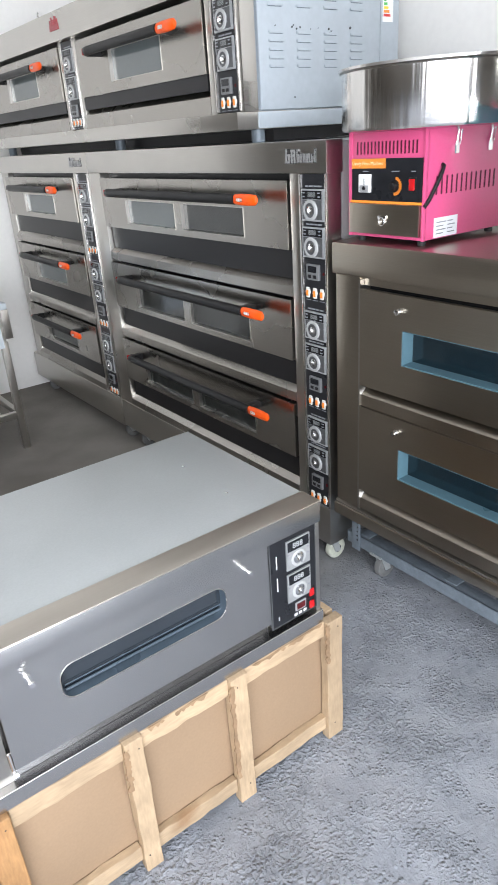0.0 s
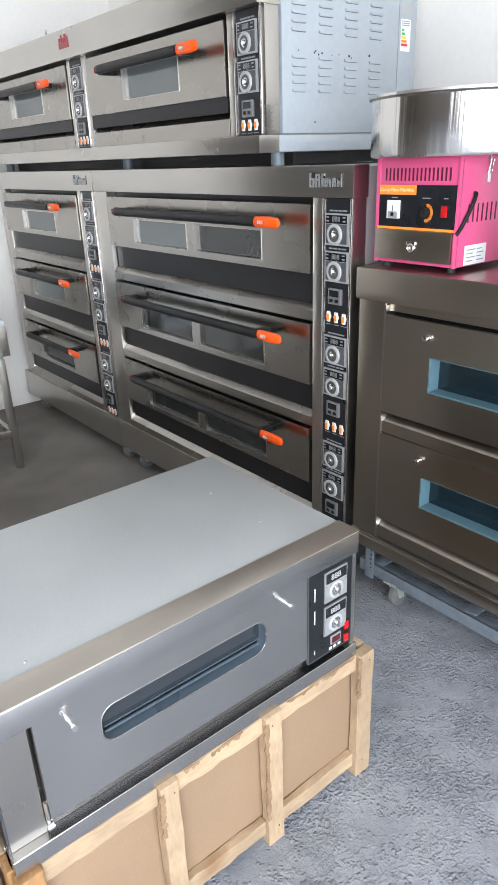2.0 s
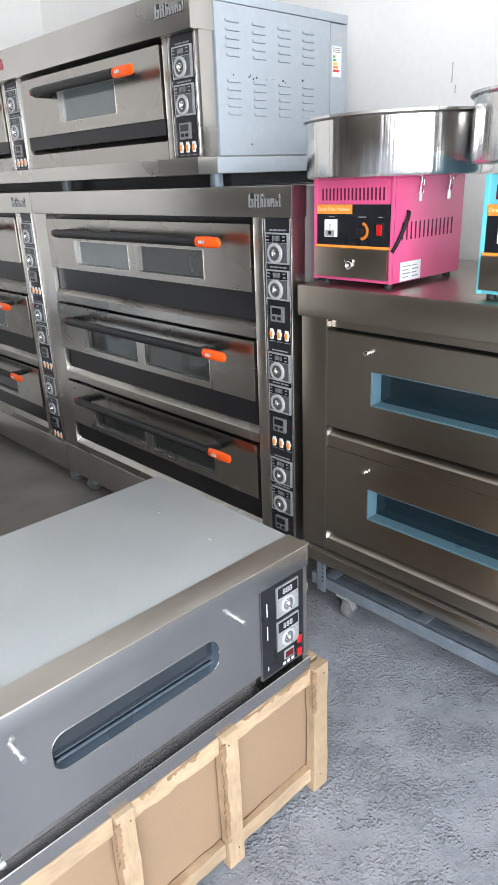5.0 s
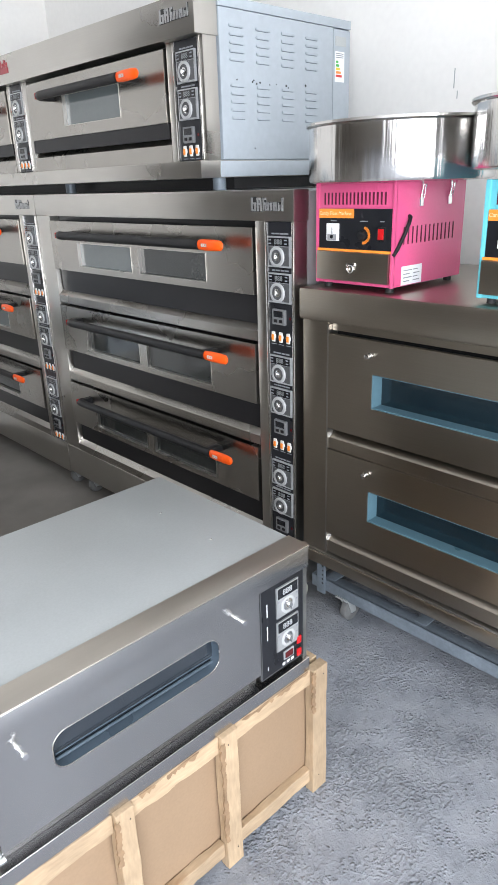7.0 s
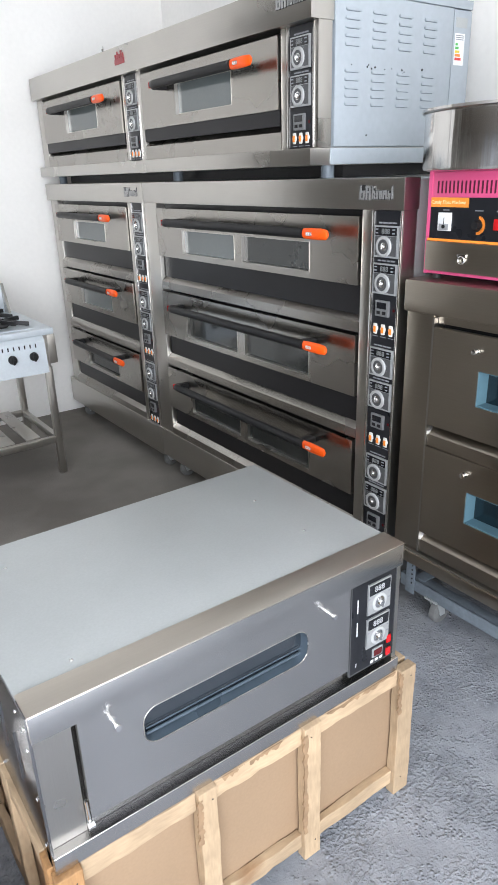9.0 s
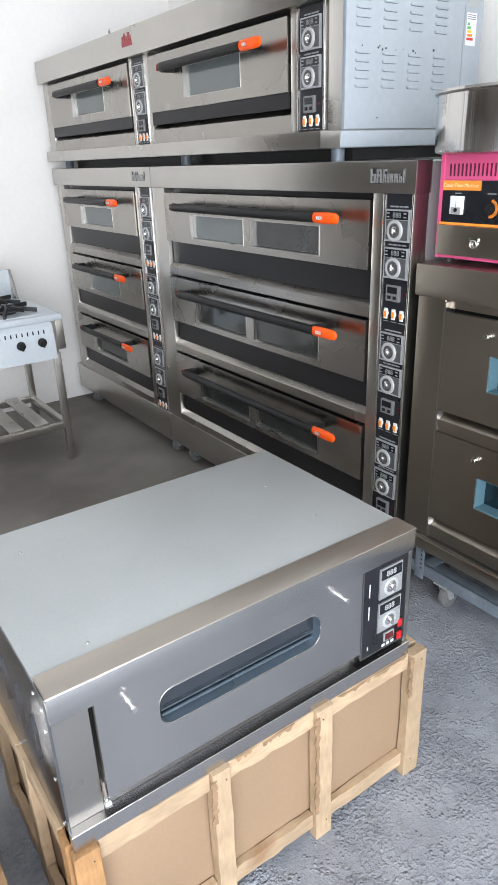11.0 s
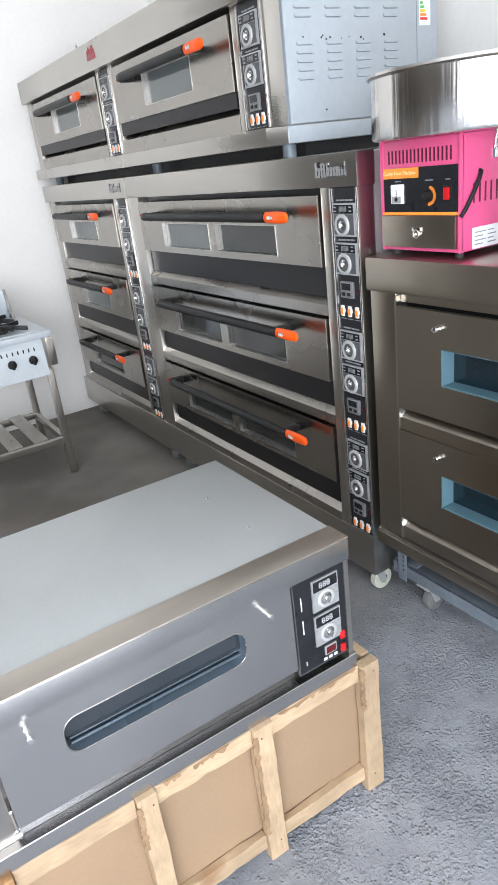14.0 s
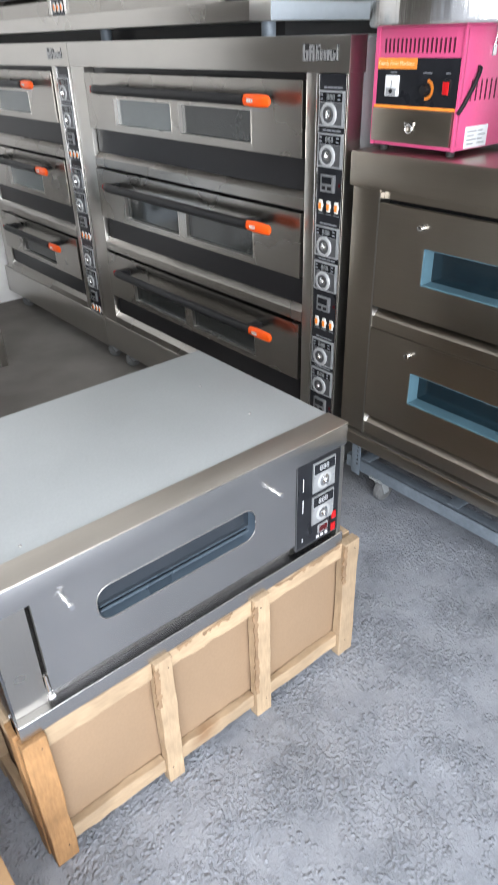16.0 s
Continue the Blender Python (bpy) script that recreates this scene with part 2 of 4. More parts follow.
# ---- building helpers ----
def box(u0, u1, d0, d1, z0, z1, bev=0.0, bm=None):
    own = bmesh.new()
    bmesh.ops.create_cube(own, size=1.0)
    for v in own.verts:
        v.co = Vector((u0 + (v.co.x + 0.5) * (u1 - u0), d0 + (v.co.y + 0.5) * (d1 - d0), z0 + (v.co.z + 0.5) * (z1 - z0)))
    if bev:
        bmesh.ops.bevel(own, geom=own.edges[:], offset=bev, segments=2, affect="EDGES", profile=0.6)
    return merged(bm, own)


def merged(bm, own):
    if bm is None:
        return own
    tmp = bpy.data.meshes.new("tmp")
    own.to_mesh(tmp)
    bm.from_mesh(tmp)
    own.free()
    bpy.data.meshes.remove(tmp)
    return bm


def cyl(centre, axis, r, length, seg=24, r2=None, bev=0.0, bm=None):
    own = bmesh.new()
    bmesh.ops.create_cone(own, cap_ends=True, segments=seg, radius1=r, radius2=r if r2 is None else r2, depth=length)
    if bev:
        rim = [e for e in own.edges if len(e.link_faces) == 2 and any(len(f.verts) > 4 for f in e.link_faces)]
        bmesh.ops.bevel(own, geom=rim, offset=bev, segments=2, affect="EDGES", profile=0.6)
    q = Vector((0, 0, 1)).rotation_difference(Vector(axis).normalized())
    bmesh.ops.transform(own, matrix=Matrix.Translation(centre) @ q.to_matrix().to_4x4(), verts=own.verts[:])
    return merged(bm, own)


def ring(centre, axis, r_out, r_in, length, seg=28, bm=None):
    prof = [(r_in, 0), (r_in, length), (r_in + 0.25 * (r_out - r_in), length * 1.12), (r_out - 0.2 * (r_out - r_in), length), (r_out, length * 0.7), (r_out, 0)]
    return lathe(prof, centre, axis, seg, bm, closed=True)


def lathe(profile, centre, axis, seg=32, bm=None, closed=False):
    own = bmesh.new()
    rows = []
    for i in range(seg):
        a = 2 * math.pi * i / seg
        rows.append([own.verts.new((r * math.cos(a), r * math.sin(a), h)) for r, h in profile])
    k = len(profile)
    for i in range(seg):
        p, q = rows[i], rows[(i + 1) % seg]
        for j in range(k if closed else k - 1):
            own.faces.new((p[j], q[j], q[(j + 1) % k], p[(j + 1) % k]))
    bmesh.ops.remove_doubles(own, verts=own.verts[:], dist=1e-6)
    turn = Vector((0, 0, 1)).rotation_difference(Vector(axis).normalized())
    bmesh.ops.transform(own, matrix=Matrix.Translation(centre) @ turn.to_matrix().to_4x4(), verts=own.verts[:])
    bmesh.ops.recalc_face_normals(own, faces=own.faces[:])
    return merged(bm, own)


def prism(outline, u0, u1, bm=None, bev=0.0):
    """An outline in (d, z), drawn along u."""
    own = bmesh.new()
    a = [own.verts.new((u0, d, z)) for d, z in outline]
    b = [own.verts.new((u1, d, z)) for d, z in outline]
    own.faces.new(a), own.faces.new(b[::-1])
    for i in range(len(a)):
        j = (i + 1) % len(a)
        own.faces.new((a[i], b[i], b[j], a[j]))
    bmesh.ops.recalc_face_normals(own, faces=own.faces[:])
    if bev:
        bmesh.ops.bevel(own, geom=own.edges[:], offset=bev, segments=1, affect="EDGES")
    return merged(bm, own)


def holed(u0, u1, z0, z1, d0, d1, holes):
    """A sheet with rectangular openings through it."""
    us = sorted({u0, u1, *(h[0] for h in holes), *(h[1] for h in holes)})
    zs = sorted({z0, z1, *(h[2] for h in holes), *(h[3] for h in holes)})
    solid = {}
    for i in range(len(us) - 1):
        for j in range(len(zs) - 1):
            cu, cz = (us[i] + us[i + 1]) / 2, (zs[j] + zs[j + 1]) / 2
            solid[i, j] = not any(h[0] < cu < h[1] and h[2] < cz < h[3] for h in holes)
    bm, made = bmesh.new(), {}

    def v(i, j, k):
        if (i, j, k) not in made:
            made[i, j, k] = bm.verts.new((us[i], d1 if k else d0, zs[j]))
        return made[i, j, k]
    for (i, j), full in solid.items():
        if not full:
            continue
        for k in (0, 1):
            bm.faces.new([v(i, j, k), v(i + 1, j, k), v(i + 1, j + 1, k), v(i, j + 1, k)])
        for di, dj, a, b in ((-1, 0, (i, j), (i, j + 1)), (1, 0, (i + 1, j), (i + 1, j + 1)), (0, -1, (i, j), (i + 1, j)), (0, 1, (i, j + 1), (i + 1, j + 1))):
            if not solid.get((i + di, j + dj)):
                bm.faces.new([v(*a, 0), v(*b, 0), v(*b, 1), v(*a, 1)])
    bmesh.ops.recalc_face_normals(bm, faces=bm.faces[:])
    return bm


def tube(points, r, seg=10, bm=None):
    own = bmesh.new()
    rows = []
    pts = [Vector(p) for p in points]
    for i, p in enumerate(pts):
        way = (pts[min(i + 1, len(pts) - 1)] - pts[max(i - 1, 0)]).normalized()
        q = Vector((0, 0, 1)).rotation_difference(way)
        rows.append([own.verts.new(p + q @ Vector((r * math.cos(2 * math.pi * k / seg), r * math.sin(2 * math.pi * k / seg), 0))) for k in range(seg)])
    for i in range(len(rows) - 1):
        for k in range(seg):
            own.faces.new((rows[i][k], rows[i][(k + 1) % seg], rows[i + 1][(k + 1) % seg], rows[i + 1][k]))
    own.faces.new(rows[0][::-1]), own.faces.new(rows[-1])
    bmesh.ops.recalc_face_normals(own, faces=own.faces[:])
    return merged(bm, own)


def mesh_of(name, bm, mat, smooth=None):
    me = bpy.data.meshes.new(name)
    bm.to_mesh(me)
    bm.free()
    me.materials.append(mat)
    if smooth is not None:
        me.polygons.foreach_set("use_smooth", [True] * len(me.polygons))
        me.set_sharp_from_angle(angle=radians(smooth))
    return me


def part(name, bm, mat, parent, label="", smooth=20):
    ob = new(name, bm if isinstance(bm, bpy.types.Mesh) else mesh_of(name, bm, mat, smooth))
    ob.parent = parent
    return tagged(ob, label)


def placed(name, me, parent, loc, label=""):
    ob = new(name, me)
    ob.parent, ob.location = parent, loc
    return tagged(ob, label)


def thing(name, m, label, category, group=""):
    ob = new(name)
    ob.empty_display_size = 0.1
    ob.matrix_world = m
    return tagged(ob, label, category, group)


def setting(name, bm, mat, label=""):
    return tagged(new(name, mesh_of(name, bm, mat)), label, kind="structure")


def lettering(text, size, mat, depth=0.0006):
    """Built-in font as a mesh that faces the front (-y), centred."""
    cu = bpy.data.curves.new("lettering", "FONT")
    cu.body, cu.size, cu.extrude, cu.align_x, cu.align_y = text, size, depth, "CENTER", "CENTER"
    cu.resolution_u = 2
    ob = new("lettering", cu)
    me = bpy.data.meshes.new_from_object(ob.evaluated_get(bpy.context.evaluated_depsgraph_get()))
    bpy.data.objects.remove(ob)
    me.transform(pose(0, 0, 0, 90, 0, 0))
    me.materials.clear()
    me.materials.append(mat)
    return me


# ---- room ----
X_BACK, Y_LEFT, X_WEST, Y_SOUTH, TOP = 2.72, 5.17, -8.0, -1.8, 3.5
setting("wall_east", box(X_BACK, X_BACK + 0.18, Y_SOUTH - 0.18, Y_LEFT + 0.18, -0.1, TOP), WALL, "plain white painted wall behind the ovens")
# unseen far part, added so that the oven fronts reflect a dim room
X_TURN, Y_DEEP = -0.95, 9.0
setting("unseen_wall_deep", box(X_WEST - 0.18, X_TURN + 0.18, Y_DEEP, Y_DEEP + 0.18, -0.1, TOP), DIM_WALL, "unseen dark wall added at the back to dim reflections")
setting("unseen_wall_return", box(X_TURN, X_TURN + 0.18, Y_LEFT + 0.18, Y_DEEP, -0.1, TOP), DIM_WALL, "unseen dark wall added behind the corner to dim reflections")
setting("wall_north", box(X_TURN, X_BACK, Y_LEFT, Y_LEFT + 0.18, -0.1, TOP), WALL, "plain white painted wall beside the stove")
setting("wall_west", box(X_WEST - 0.18, X_WEST, Y_SOUTH - 0.18, Y_DEEP, -0.1, TOP), DIM_WALL, "unseen wall closing the showroom, coloured dark to dim reflections")
south = holed(X_WEST, X_BACK, -0.1, TOP, Y_SOUTH - 0.18, Y_SOUTH, [(-4.1, 0.9, 0.02, 3.15)])
setting("wall_south", south, WALL, "white wall with a wide shop-front opening")
setting("ceiling", box(X_WEST - 0.18, X_BACK + 0.18, Y_SOUTH - 0.18, Y_DEEP + 0.18, TOP, TOP + 0.15), CEIL, "plain white ceiling")
setting("floor_back", box(X_WEST, X_TURN, Y_LEFT, Y_DEEP, -0.1, -0.003), PAVING, "plain floor of the added unseen far part")
setting("ground", box(-60, 60, -80, Y_SOUTH - 0.18, -0.3, -0.03), PAVING, "sunlit paving outside the shop front")


for y, z, h in ((1.890, 2.025, 0.075), (1.872, 1.985, 0.03)):
    mark = part("wall_scratch", box(X_BACK - 0.0012, X_BACK, y, y + 0.004, z, z + h), ZINC, bpy.data.objects["wall_east"], "thin grey scratch on the wall")


def floor_mesh():
    step = 0.022
    xs = np.arange(X_WEST, X_BACK + step, step)
    ys = np.arange(Y_SOUTH - 0.17, Y_LEFT + step, step)
    co, faces = [], []
    for y in ys:
        for x in xs:
            rough = min(1.0, max(0.12, 1.15 - 0.55 * max(0.0, y - 1.4)))
            p = Vector((x, y, 0))
            h = 0.004 * noise.noise(p * 7) + 0.0035 * max(0.0, noise.noise(p * 19)) + 0.005 * abs(noise.noise(p * 3))
            co.append((x, y, -0.004 + rough * h))
    w = len(xs)
    for j in range(len(ys) - 1):
        for i in range(w - 1):
            k = j * w + i
            faces.append((k, k + 1, k + 1 + w, k + w))
    me = bpy.data.meshes.new("floor")
    me.from_pydata(co, [], faces)
    me.materials.append(CONCRETE)
    me.polygons.foreach_set("use_smooth", [True] * len(me.polygons))
    return me


tagged(new("floor", floor_mesh()), "rough grey unfinished concrete floor with loose grit", kind="structure")


def grit():
    rnd = random.Random(5)
    bm = bmesh.new()
    for k in range(640):
        if k % 16 == 0:
            cx, cy, spread = rnd.uniform(0.2, 1.75), rnd.uniform(0.1, 1.75), rnd.uniform(0.03, 0.22)
        x, y, r = rnd.gauss(cx, spread), rnd.gauss(cy, spread), rnd.choice((0.0015, 0.002, 0.0025, 0.003, 0.004, 0.006))
        if (0.07 < x < 1.13 and y > 1.17) or x < 0.1 or y > 1.9:
            continue
        own = bmesh.new()
        bmesh.ops.create_icosphere(own, subdivisions=1, radius=r)
        for v in own.verts:
            v.co = v.co * rnd.uniform(0.7, 1.25)
            v.co.z *= 0.6
        bmesh.ops.translate(own, verts=own.verts[:], vec=(x, y, r * 0.2 - 0.002))
        merged(bm, own)
    return bm


tagged(new("grit", mesh_of("grit", grit(), CONCRETE)), "loose grit and crumbs on the concrete floor", "grit", kind="stuff")


# ---- deck ovens ----
def badge(u, z, d, w, h, dark, parent):
    """A maker's badge as plain raised shapes, dark with pale faces."""
    cells = ((0.0, .16, .0, 1.0), (.19, .34, .0, .95), (.39, .47, .05, .95), (.50, .57, .05, .66), (.60, .67, .05, .62), (.70, .82, .05, .66), (.85, .92, .05, .62), (.95, .985, .05, .95))
    back, face = bmesh.new(), bmesh.new()
    for k, (a, b, lo, hi) in enumerate(cells):
        box(u + a * w - .0012, u + b * w + .0012, d - 0.0025, d, z + lo * h - .0012, z + hi * h + .0012, 0, back)
        t = .35 * (b - a)
        mid = (lo + hi) / 2
        for n, (c, e, f, g) in enumerate(((a, a + t, lo, hi), (b - t, b, lo, hi if k % 2 else mid), (a, b, mid, mid + .14), (a, b, (hi - .14) if k % 3 else lo, hi if k % 3 else lo + .14))):
            box(u + c * w, u + e * w, d - 0.004 - .0004 * n, d - .002, z + f * h, z + g * h, 0, face)
    ob = part("badge", back, dark, parent, "small raised black and silver badge")
    part("badge_face", face, BADGE_FACE, ob)


def crown_badge(u, z, d, parent):
    bm = bmesh.new()
    for k in range(5):
        prism([(d - 0.003, z), (d, z), (d, z + 0.036 + 0.012 * (k % 2)), (d - 0.003, z + 0.036 + 0.012 * (k % 2))], u + k * 0.021, u + k * 0.021 + 0.013, bm)
    box(u - 0.004, u + 0.102, d - 0.0035, d, z - 0.010, z + 0.014, 0, bm)
    part("badge", bm, LOGO_RED, parent, "dark red crown-shaped badge")


SHARED = {}


def shared(key, make):
    if key not in SHARED:
        SHARED[key] = make()
    return SHARED[key]


def control_deck(panel, u, w, top, offs):
    """One deck's dials, timer and switches on a black panel whose middle is at u."""
    pw, ph = 0.108, 0.104
    for z in (top + offs[0], top + offs[1]):
        placed("dial_plate", shared("plate", lambda: mesh_of("dial_plate", box(-pw / 2, pw / 2, -0.008, 0, -ph, 0), PLATE)), panel, (u, -0.001, z))
        placed("plate_face", shared("face", lambda: mesh_of("plate_face", box(-pw / 2 + .006, pw / 2 - .006, -0.0095, -0.0078, -ph + .006, -.034), PLATE_FACE)), panel, (u, -0.001, z))
        placed("display", shared("display", lambda: mesh_of("display", box(-pw / 2 + .006, pw / 2 - .006, -0.010, -0.0078, -.032, -.005), DISPLAY)), panel, (u, -0.001, z))
        placed("digits", shared("digits", lambda: lettering("888", 0.025, DIGIT)), panel, (u, -0.0118, z - 0.0185))
        placed("legend", shared("legend", legend_mesh), panel, (u, -0.0112, z))
        placed("dial_ring", shared("ring", lambda: mesh_of("dial_ring", ring((0, 0, 0), (0, -1, 0), 0.035, 0.0245, 0.006), PLATE_RING, 50)), panel, (u - .006, -0.0105, z - .068))
        placed("dial_base", shared("dbase", lambda: mesh_of("dial_base", cyl((0, -.002, 0), (0, -1, 0), 0.0245, 0.004, 24), PLATE_FACE, 40)), panel, (u - .006, -0.0105, z - .068))
        placed("knob", shared("knob", knob_mesh), panel, (u - .006, -0.0125, z - .068))
        placed("caption", shared("caption", lambda: mesh_of("caption", caption(), INK)), panel, (u, -0.0015, z + 0.009))
    z = top + offs[2]
    placed("timer", shared("timer", lambda: mesh_of("timer", box(-.031, .031, -0.012, 0, -.056, 0, 0.003), TIMER)), panel, (u - .003, -0.001, z))
    placed("display", shared("tdisp", lambda: mesh_of("display", box(-.022, .022, -0.0135, -0.011, -.028, -.006), DISPLAY)), panel, (u - .003, -0.001, z))
    placed("timer_buttons", shared("tbut", timer_buttons), panel, (u - .003, -0.001, z))
    placed("pilot_lamp", shared("pilot", lambda: mesh_of("pilot_lamp", box(-.004, .004, -0.003, 0, -.005, .005, 0.001), RED_DISPLAY)), panel, (u + .045, -0.001, z - .03))
    for k in (-1, 0, 1):
        placed("switch", shared("switch", lambda: mesh_of("switch", switch_body(), WHITE_PL, 40)), panel, (u + .037 * k, -0.001, top + offs[3]))
        placed("rocker", shared("rocker", lambda: mesh_of("rocker", box(-.0055, .0055, -0.009, -0.005, -.013, .008, 0.0015), AMBER, 40)), panel, (u + .037 * k, -0.001, top + offs[3]))
        placed("caption", shared("caption2", lambda: mesh_of("caption", box(-.013, .013, -0.0008, 0, -.0025, 0), INK)), panel, (u + .037 * k, -0.0015, top + offs[3] - .027))


PLATE_FACE = material("dark brushed plate face", (0.12, 0.123, 0.128), 0.4, 0.5, 0.06, 30)
PLATE_RING = material("bright dial ring", (0.46, 0.47, 0.47), 0.38, 0.2, 0.04, 30)


def caption():
    bm = bmesh.new()
    for a, b in ((-.04, -.025), (-.022, -.002), (.002, .018), (.021, .04)):
        box(a, b, -0.0008, 0, -.003, .002, 0, bm)
    return bm


def legend_mesh():
    bm = bmesh.new()
    for u, z in ((-.04, -.012), (-.04, -.024), (.036, -.012), (.036, -.024)):
        box(u - .006, u + .006, -0.0006, 0, z - .002, z + .002, 0, bm)
    for a in range(10):
        t = radians(225 - 30 * a)
        box(-.006 + .0395 * math.cos(t) - .0012, -.006 + .0395 * math.cos(t) + .0012, -0.0005, 0.0012, -.068 + .0395 * math.sin(t) - .0012, -.068 + .0395 * math.sin(t) + .0012, 0, bm)
    return mesh_of("legend", bm, INK)


def knob_mesh():
    bm = lathe([(0.0001, 0.011), (0.007, 0.011), (0.0085, 0.009), (0.010, 0.003), (0.016, 0.0015), (0.0165, 0.0)], (0, 0, 0), (0, -1, 0), 20)
    box(-0.002, 0.002, -0.0135, -0.008, -0.009, 0.009, 0.001, bm)
    return mesh_of("knob", bm, CHROME, 40)


def timer_buttons():
    bm = bmesh.new()
    for u in (-.013, .013):
        box(u - .008, u + .008, -0.015, -0.011, -.048, -.036, 0.002, bm)
    return mesh_of("timer_buttons", bm, DARK_SLOT, 40)


def switch_body():
    return lathe([(0.0001, 0.006), (0.0095, 0.006), (0.0115, 0.004), (0.0115, 0.0)], (0, 0, 0), (0, -1, 0), 20, bm=box(-.0088, .0088, -0.006, 0, -.020, .018, 0.004))


def door_handle(door, u0, ug, u1, z):
    h = part("handle", tube([(u0, -0.07, z), (u0 + .01, -0.083, z), (u0 + .04, -0.086, z), (ug + .03, -0.086, z)], 0.019, 14), BLACK, door, "black tubular handle", 50)
    bm = prism([(-0.012, z - .02), (-0.012, z + .014), (-0.075, z + .014), (-0.09, z - .004), (-0.075, z - .02)], u0 - .012, u0 + .022, None, 0.003)
    part("bracket", bm, BLACK, door)
    part("end_cap", box(u0 - .018, u0 - .011, -0.092, -0.066, z - .013, z + .013, 0.003), RED, door, "small red end cap")
    n = u1 - ug
    bm = lathe([(0.0001, 0), (0.012, .004 * n / .16), (0.0175, .12 * n), (0.0205, .42 * n), (0.0205, .75 * n), (0.018, .95 * n), (0.011, n), (0.0001, n)], (ug, -0.086, z), (1, 0, 0), 24)
    for v in bm.verts:
        v.co.y = -0.086 + (v.co.y + 0.086) * 0.6
    part("grip", bm, ORANGE, door, "bright orange plastic grip", 50)
    part("bracket", box(ug - .02, ug + .02, -0.075, -0.011, z - .012, z + .012, 0.003), BLACK, door)
    bm = bmesh.new()
    uc = (ug + u1) / 2 - .01
    for a, b, c, e in ((-.014, .016, .003, .006), (-.014, .016, -.006, -.003), (-.014, -.009, -.006, .006), (-.003, .003, -.005, .005), (.010, .016, -.006, .006)):
        box(uc + a, uc + b, -0.1005, -0.097, z + c, z + e, 0, bm)
    part("grip_mark", bm, WHITE_PL, door)


def caster(parent, u, d, r, mat, top, name="caster"):
    bm = cyl((u, d, r), (1, 0, 0), r, 0.028, 28, bev=0.006)
    wheel = part(name, bm, mat, parent, "", 50)
    bm = cyl((u, d, r), (1, 0, 0), 0.4 * r, 0.034, 16)
    part("hub", bm, CHROME, wheel, "", 50)
    bm = bmesh.new()
    for s in (-1, 1):
        prism([(d - .014, r - .012), (d + .014, r - .012), (d - .004, top - .008), (d - .044, top - .008)], u + s * .019 - .0015, u + s * .019 + .0015, bm)
    box(u - .03, u + .03, d - .06, d + .02, top - .008, top, 0, bm)
    part("fork", bm, ZINC, wheel)


def chamber(o, tops, door, panel_u, windows, handle, h0, z1, offs, slot, door_h, glass, win):
    """One column of doors with its control panel."""
    # dark backing, so that the gaps round the doors look shaded
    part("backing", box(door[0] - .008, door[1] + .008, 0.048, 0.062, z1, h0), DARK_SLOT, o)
    part("stile", box(door[1] + 0.009, panel_u[0] - .014, -0.003, 0.062, z1, h0, 0.003), STEEL_UP, o)
    part("trim", box(panel_u[0] - .013, panel_u[0] - .001, -0.007, 0.05, z1 + .004, h0 - .002, 0.003), POLISHED, o, "bright steel trim strip")
    part("trim", box(panel_u[1] + .001, panel_u[1] + .008, -0.007, 0.05, z1 + .004, h0 - .002, 0.002), POLISHED, o)
    cp = part("control_panel", box(panel_u[0], panel_u[1], -0.001, 0.05, z1 + 0.004, h0 - 0.002), PANEL_BLACK, o, "black control panel with dials and switches")
    for k, top in enumerate(tops):
        control_deck(cp, (panel_u[0] + panel_u[1]) / 2, panel_u[1] - panel_u[0], top, offs)
        wz = (top - win[0], top - win[1])
        dr = part("door", holed(door[0], door[1], top - door_h, top, -0.012, 0.010, [(a, b, *wz) for a, b in windows]), DOOR_STEEL, o, "brushed steel oven door with window")
        for a, b in windows:
            part("window_frame", holed(a, b, wz[0], wz[1], -0.0135, 0.009, [(a + .003, b - .003, wz[0] + .003, wz[1] - .003)]), STEEL_UP, dr)
            part("pane", box(a + .002, b - .002, 0.003, 0.007, wz[0] + .002, wz[1] - .002), glass[k][windows.index((a, b))], dr)
        door_handle(dr, handle[0], handle[1], handle[2], top - handle[3])
        back, lap = (0.022, 0.01) if len(tops) > 1 else (-0.004, -0.0005)
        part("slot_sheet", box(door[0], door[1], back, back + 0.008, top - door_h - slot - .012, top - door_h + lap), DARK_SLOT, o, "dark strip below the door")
        low = tops[k + 1] + 0.012 if k + 1 < len(tops) else z1
        t = top - door_h - slot
        rise = 0.004
        bm = prism([(-0.004, low), (-0.004, t - 0.034), (0.0, t - .030), (0.044, t + rise), (0.048, t + rise), (0.048, low)], door[0] - .008, door[1] + .008)
        part("ledge", bm, DOOR_STEEL, o)
        for u in (door[0] - .0075, door[1] + .0045):
            part("ledge_end", prism([(-0.004, t - .033), (0.044, t + rise + .001), (0.044, t + .008)], u, u + .003), CHROME, o)


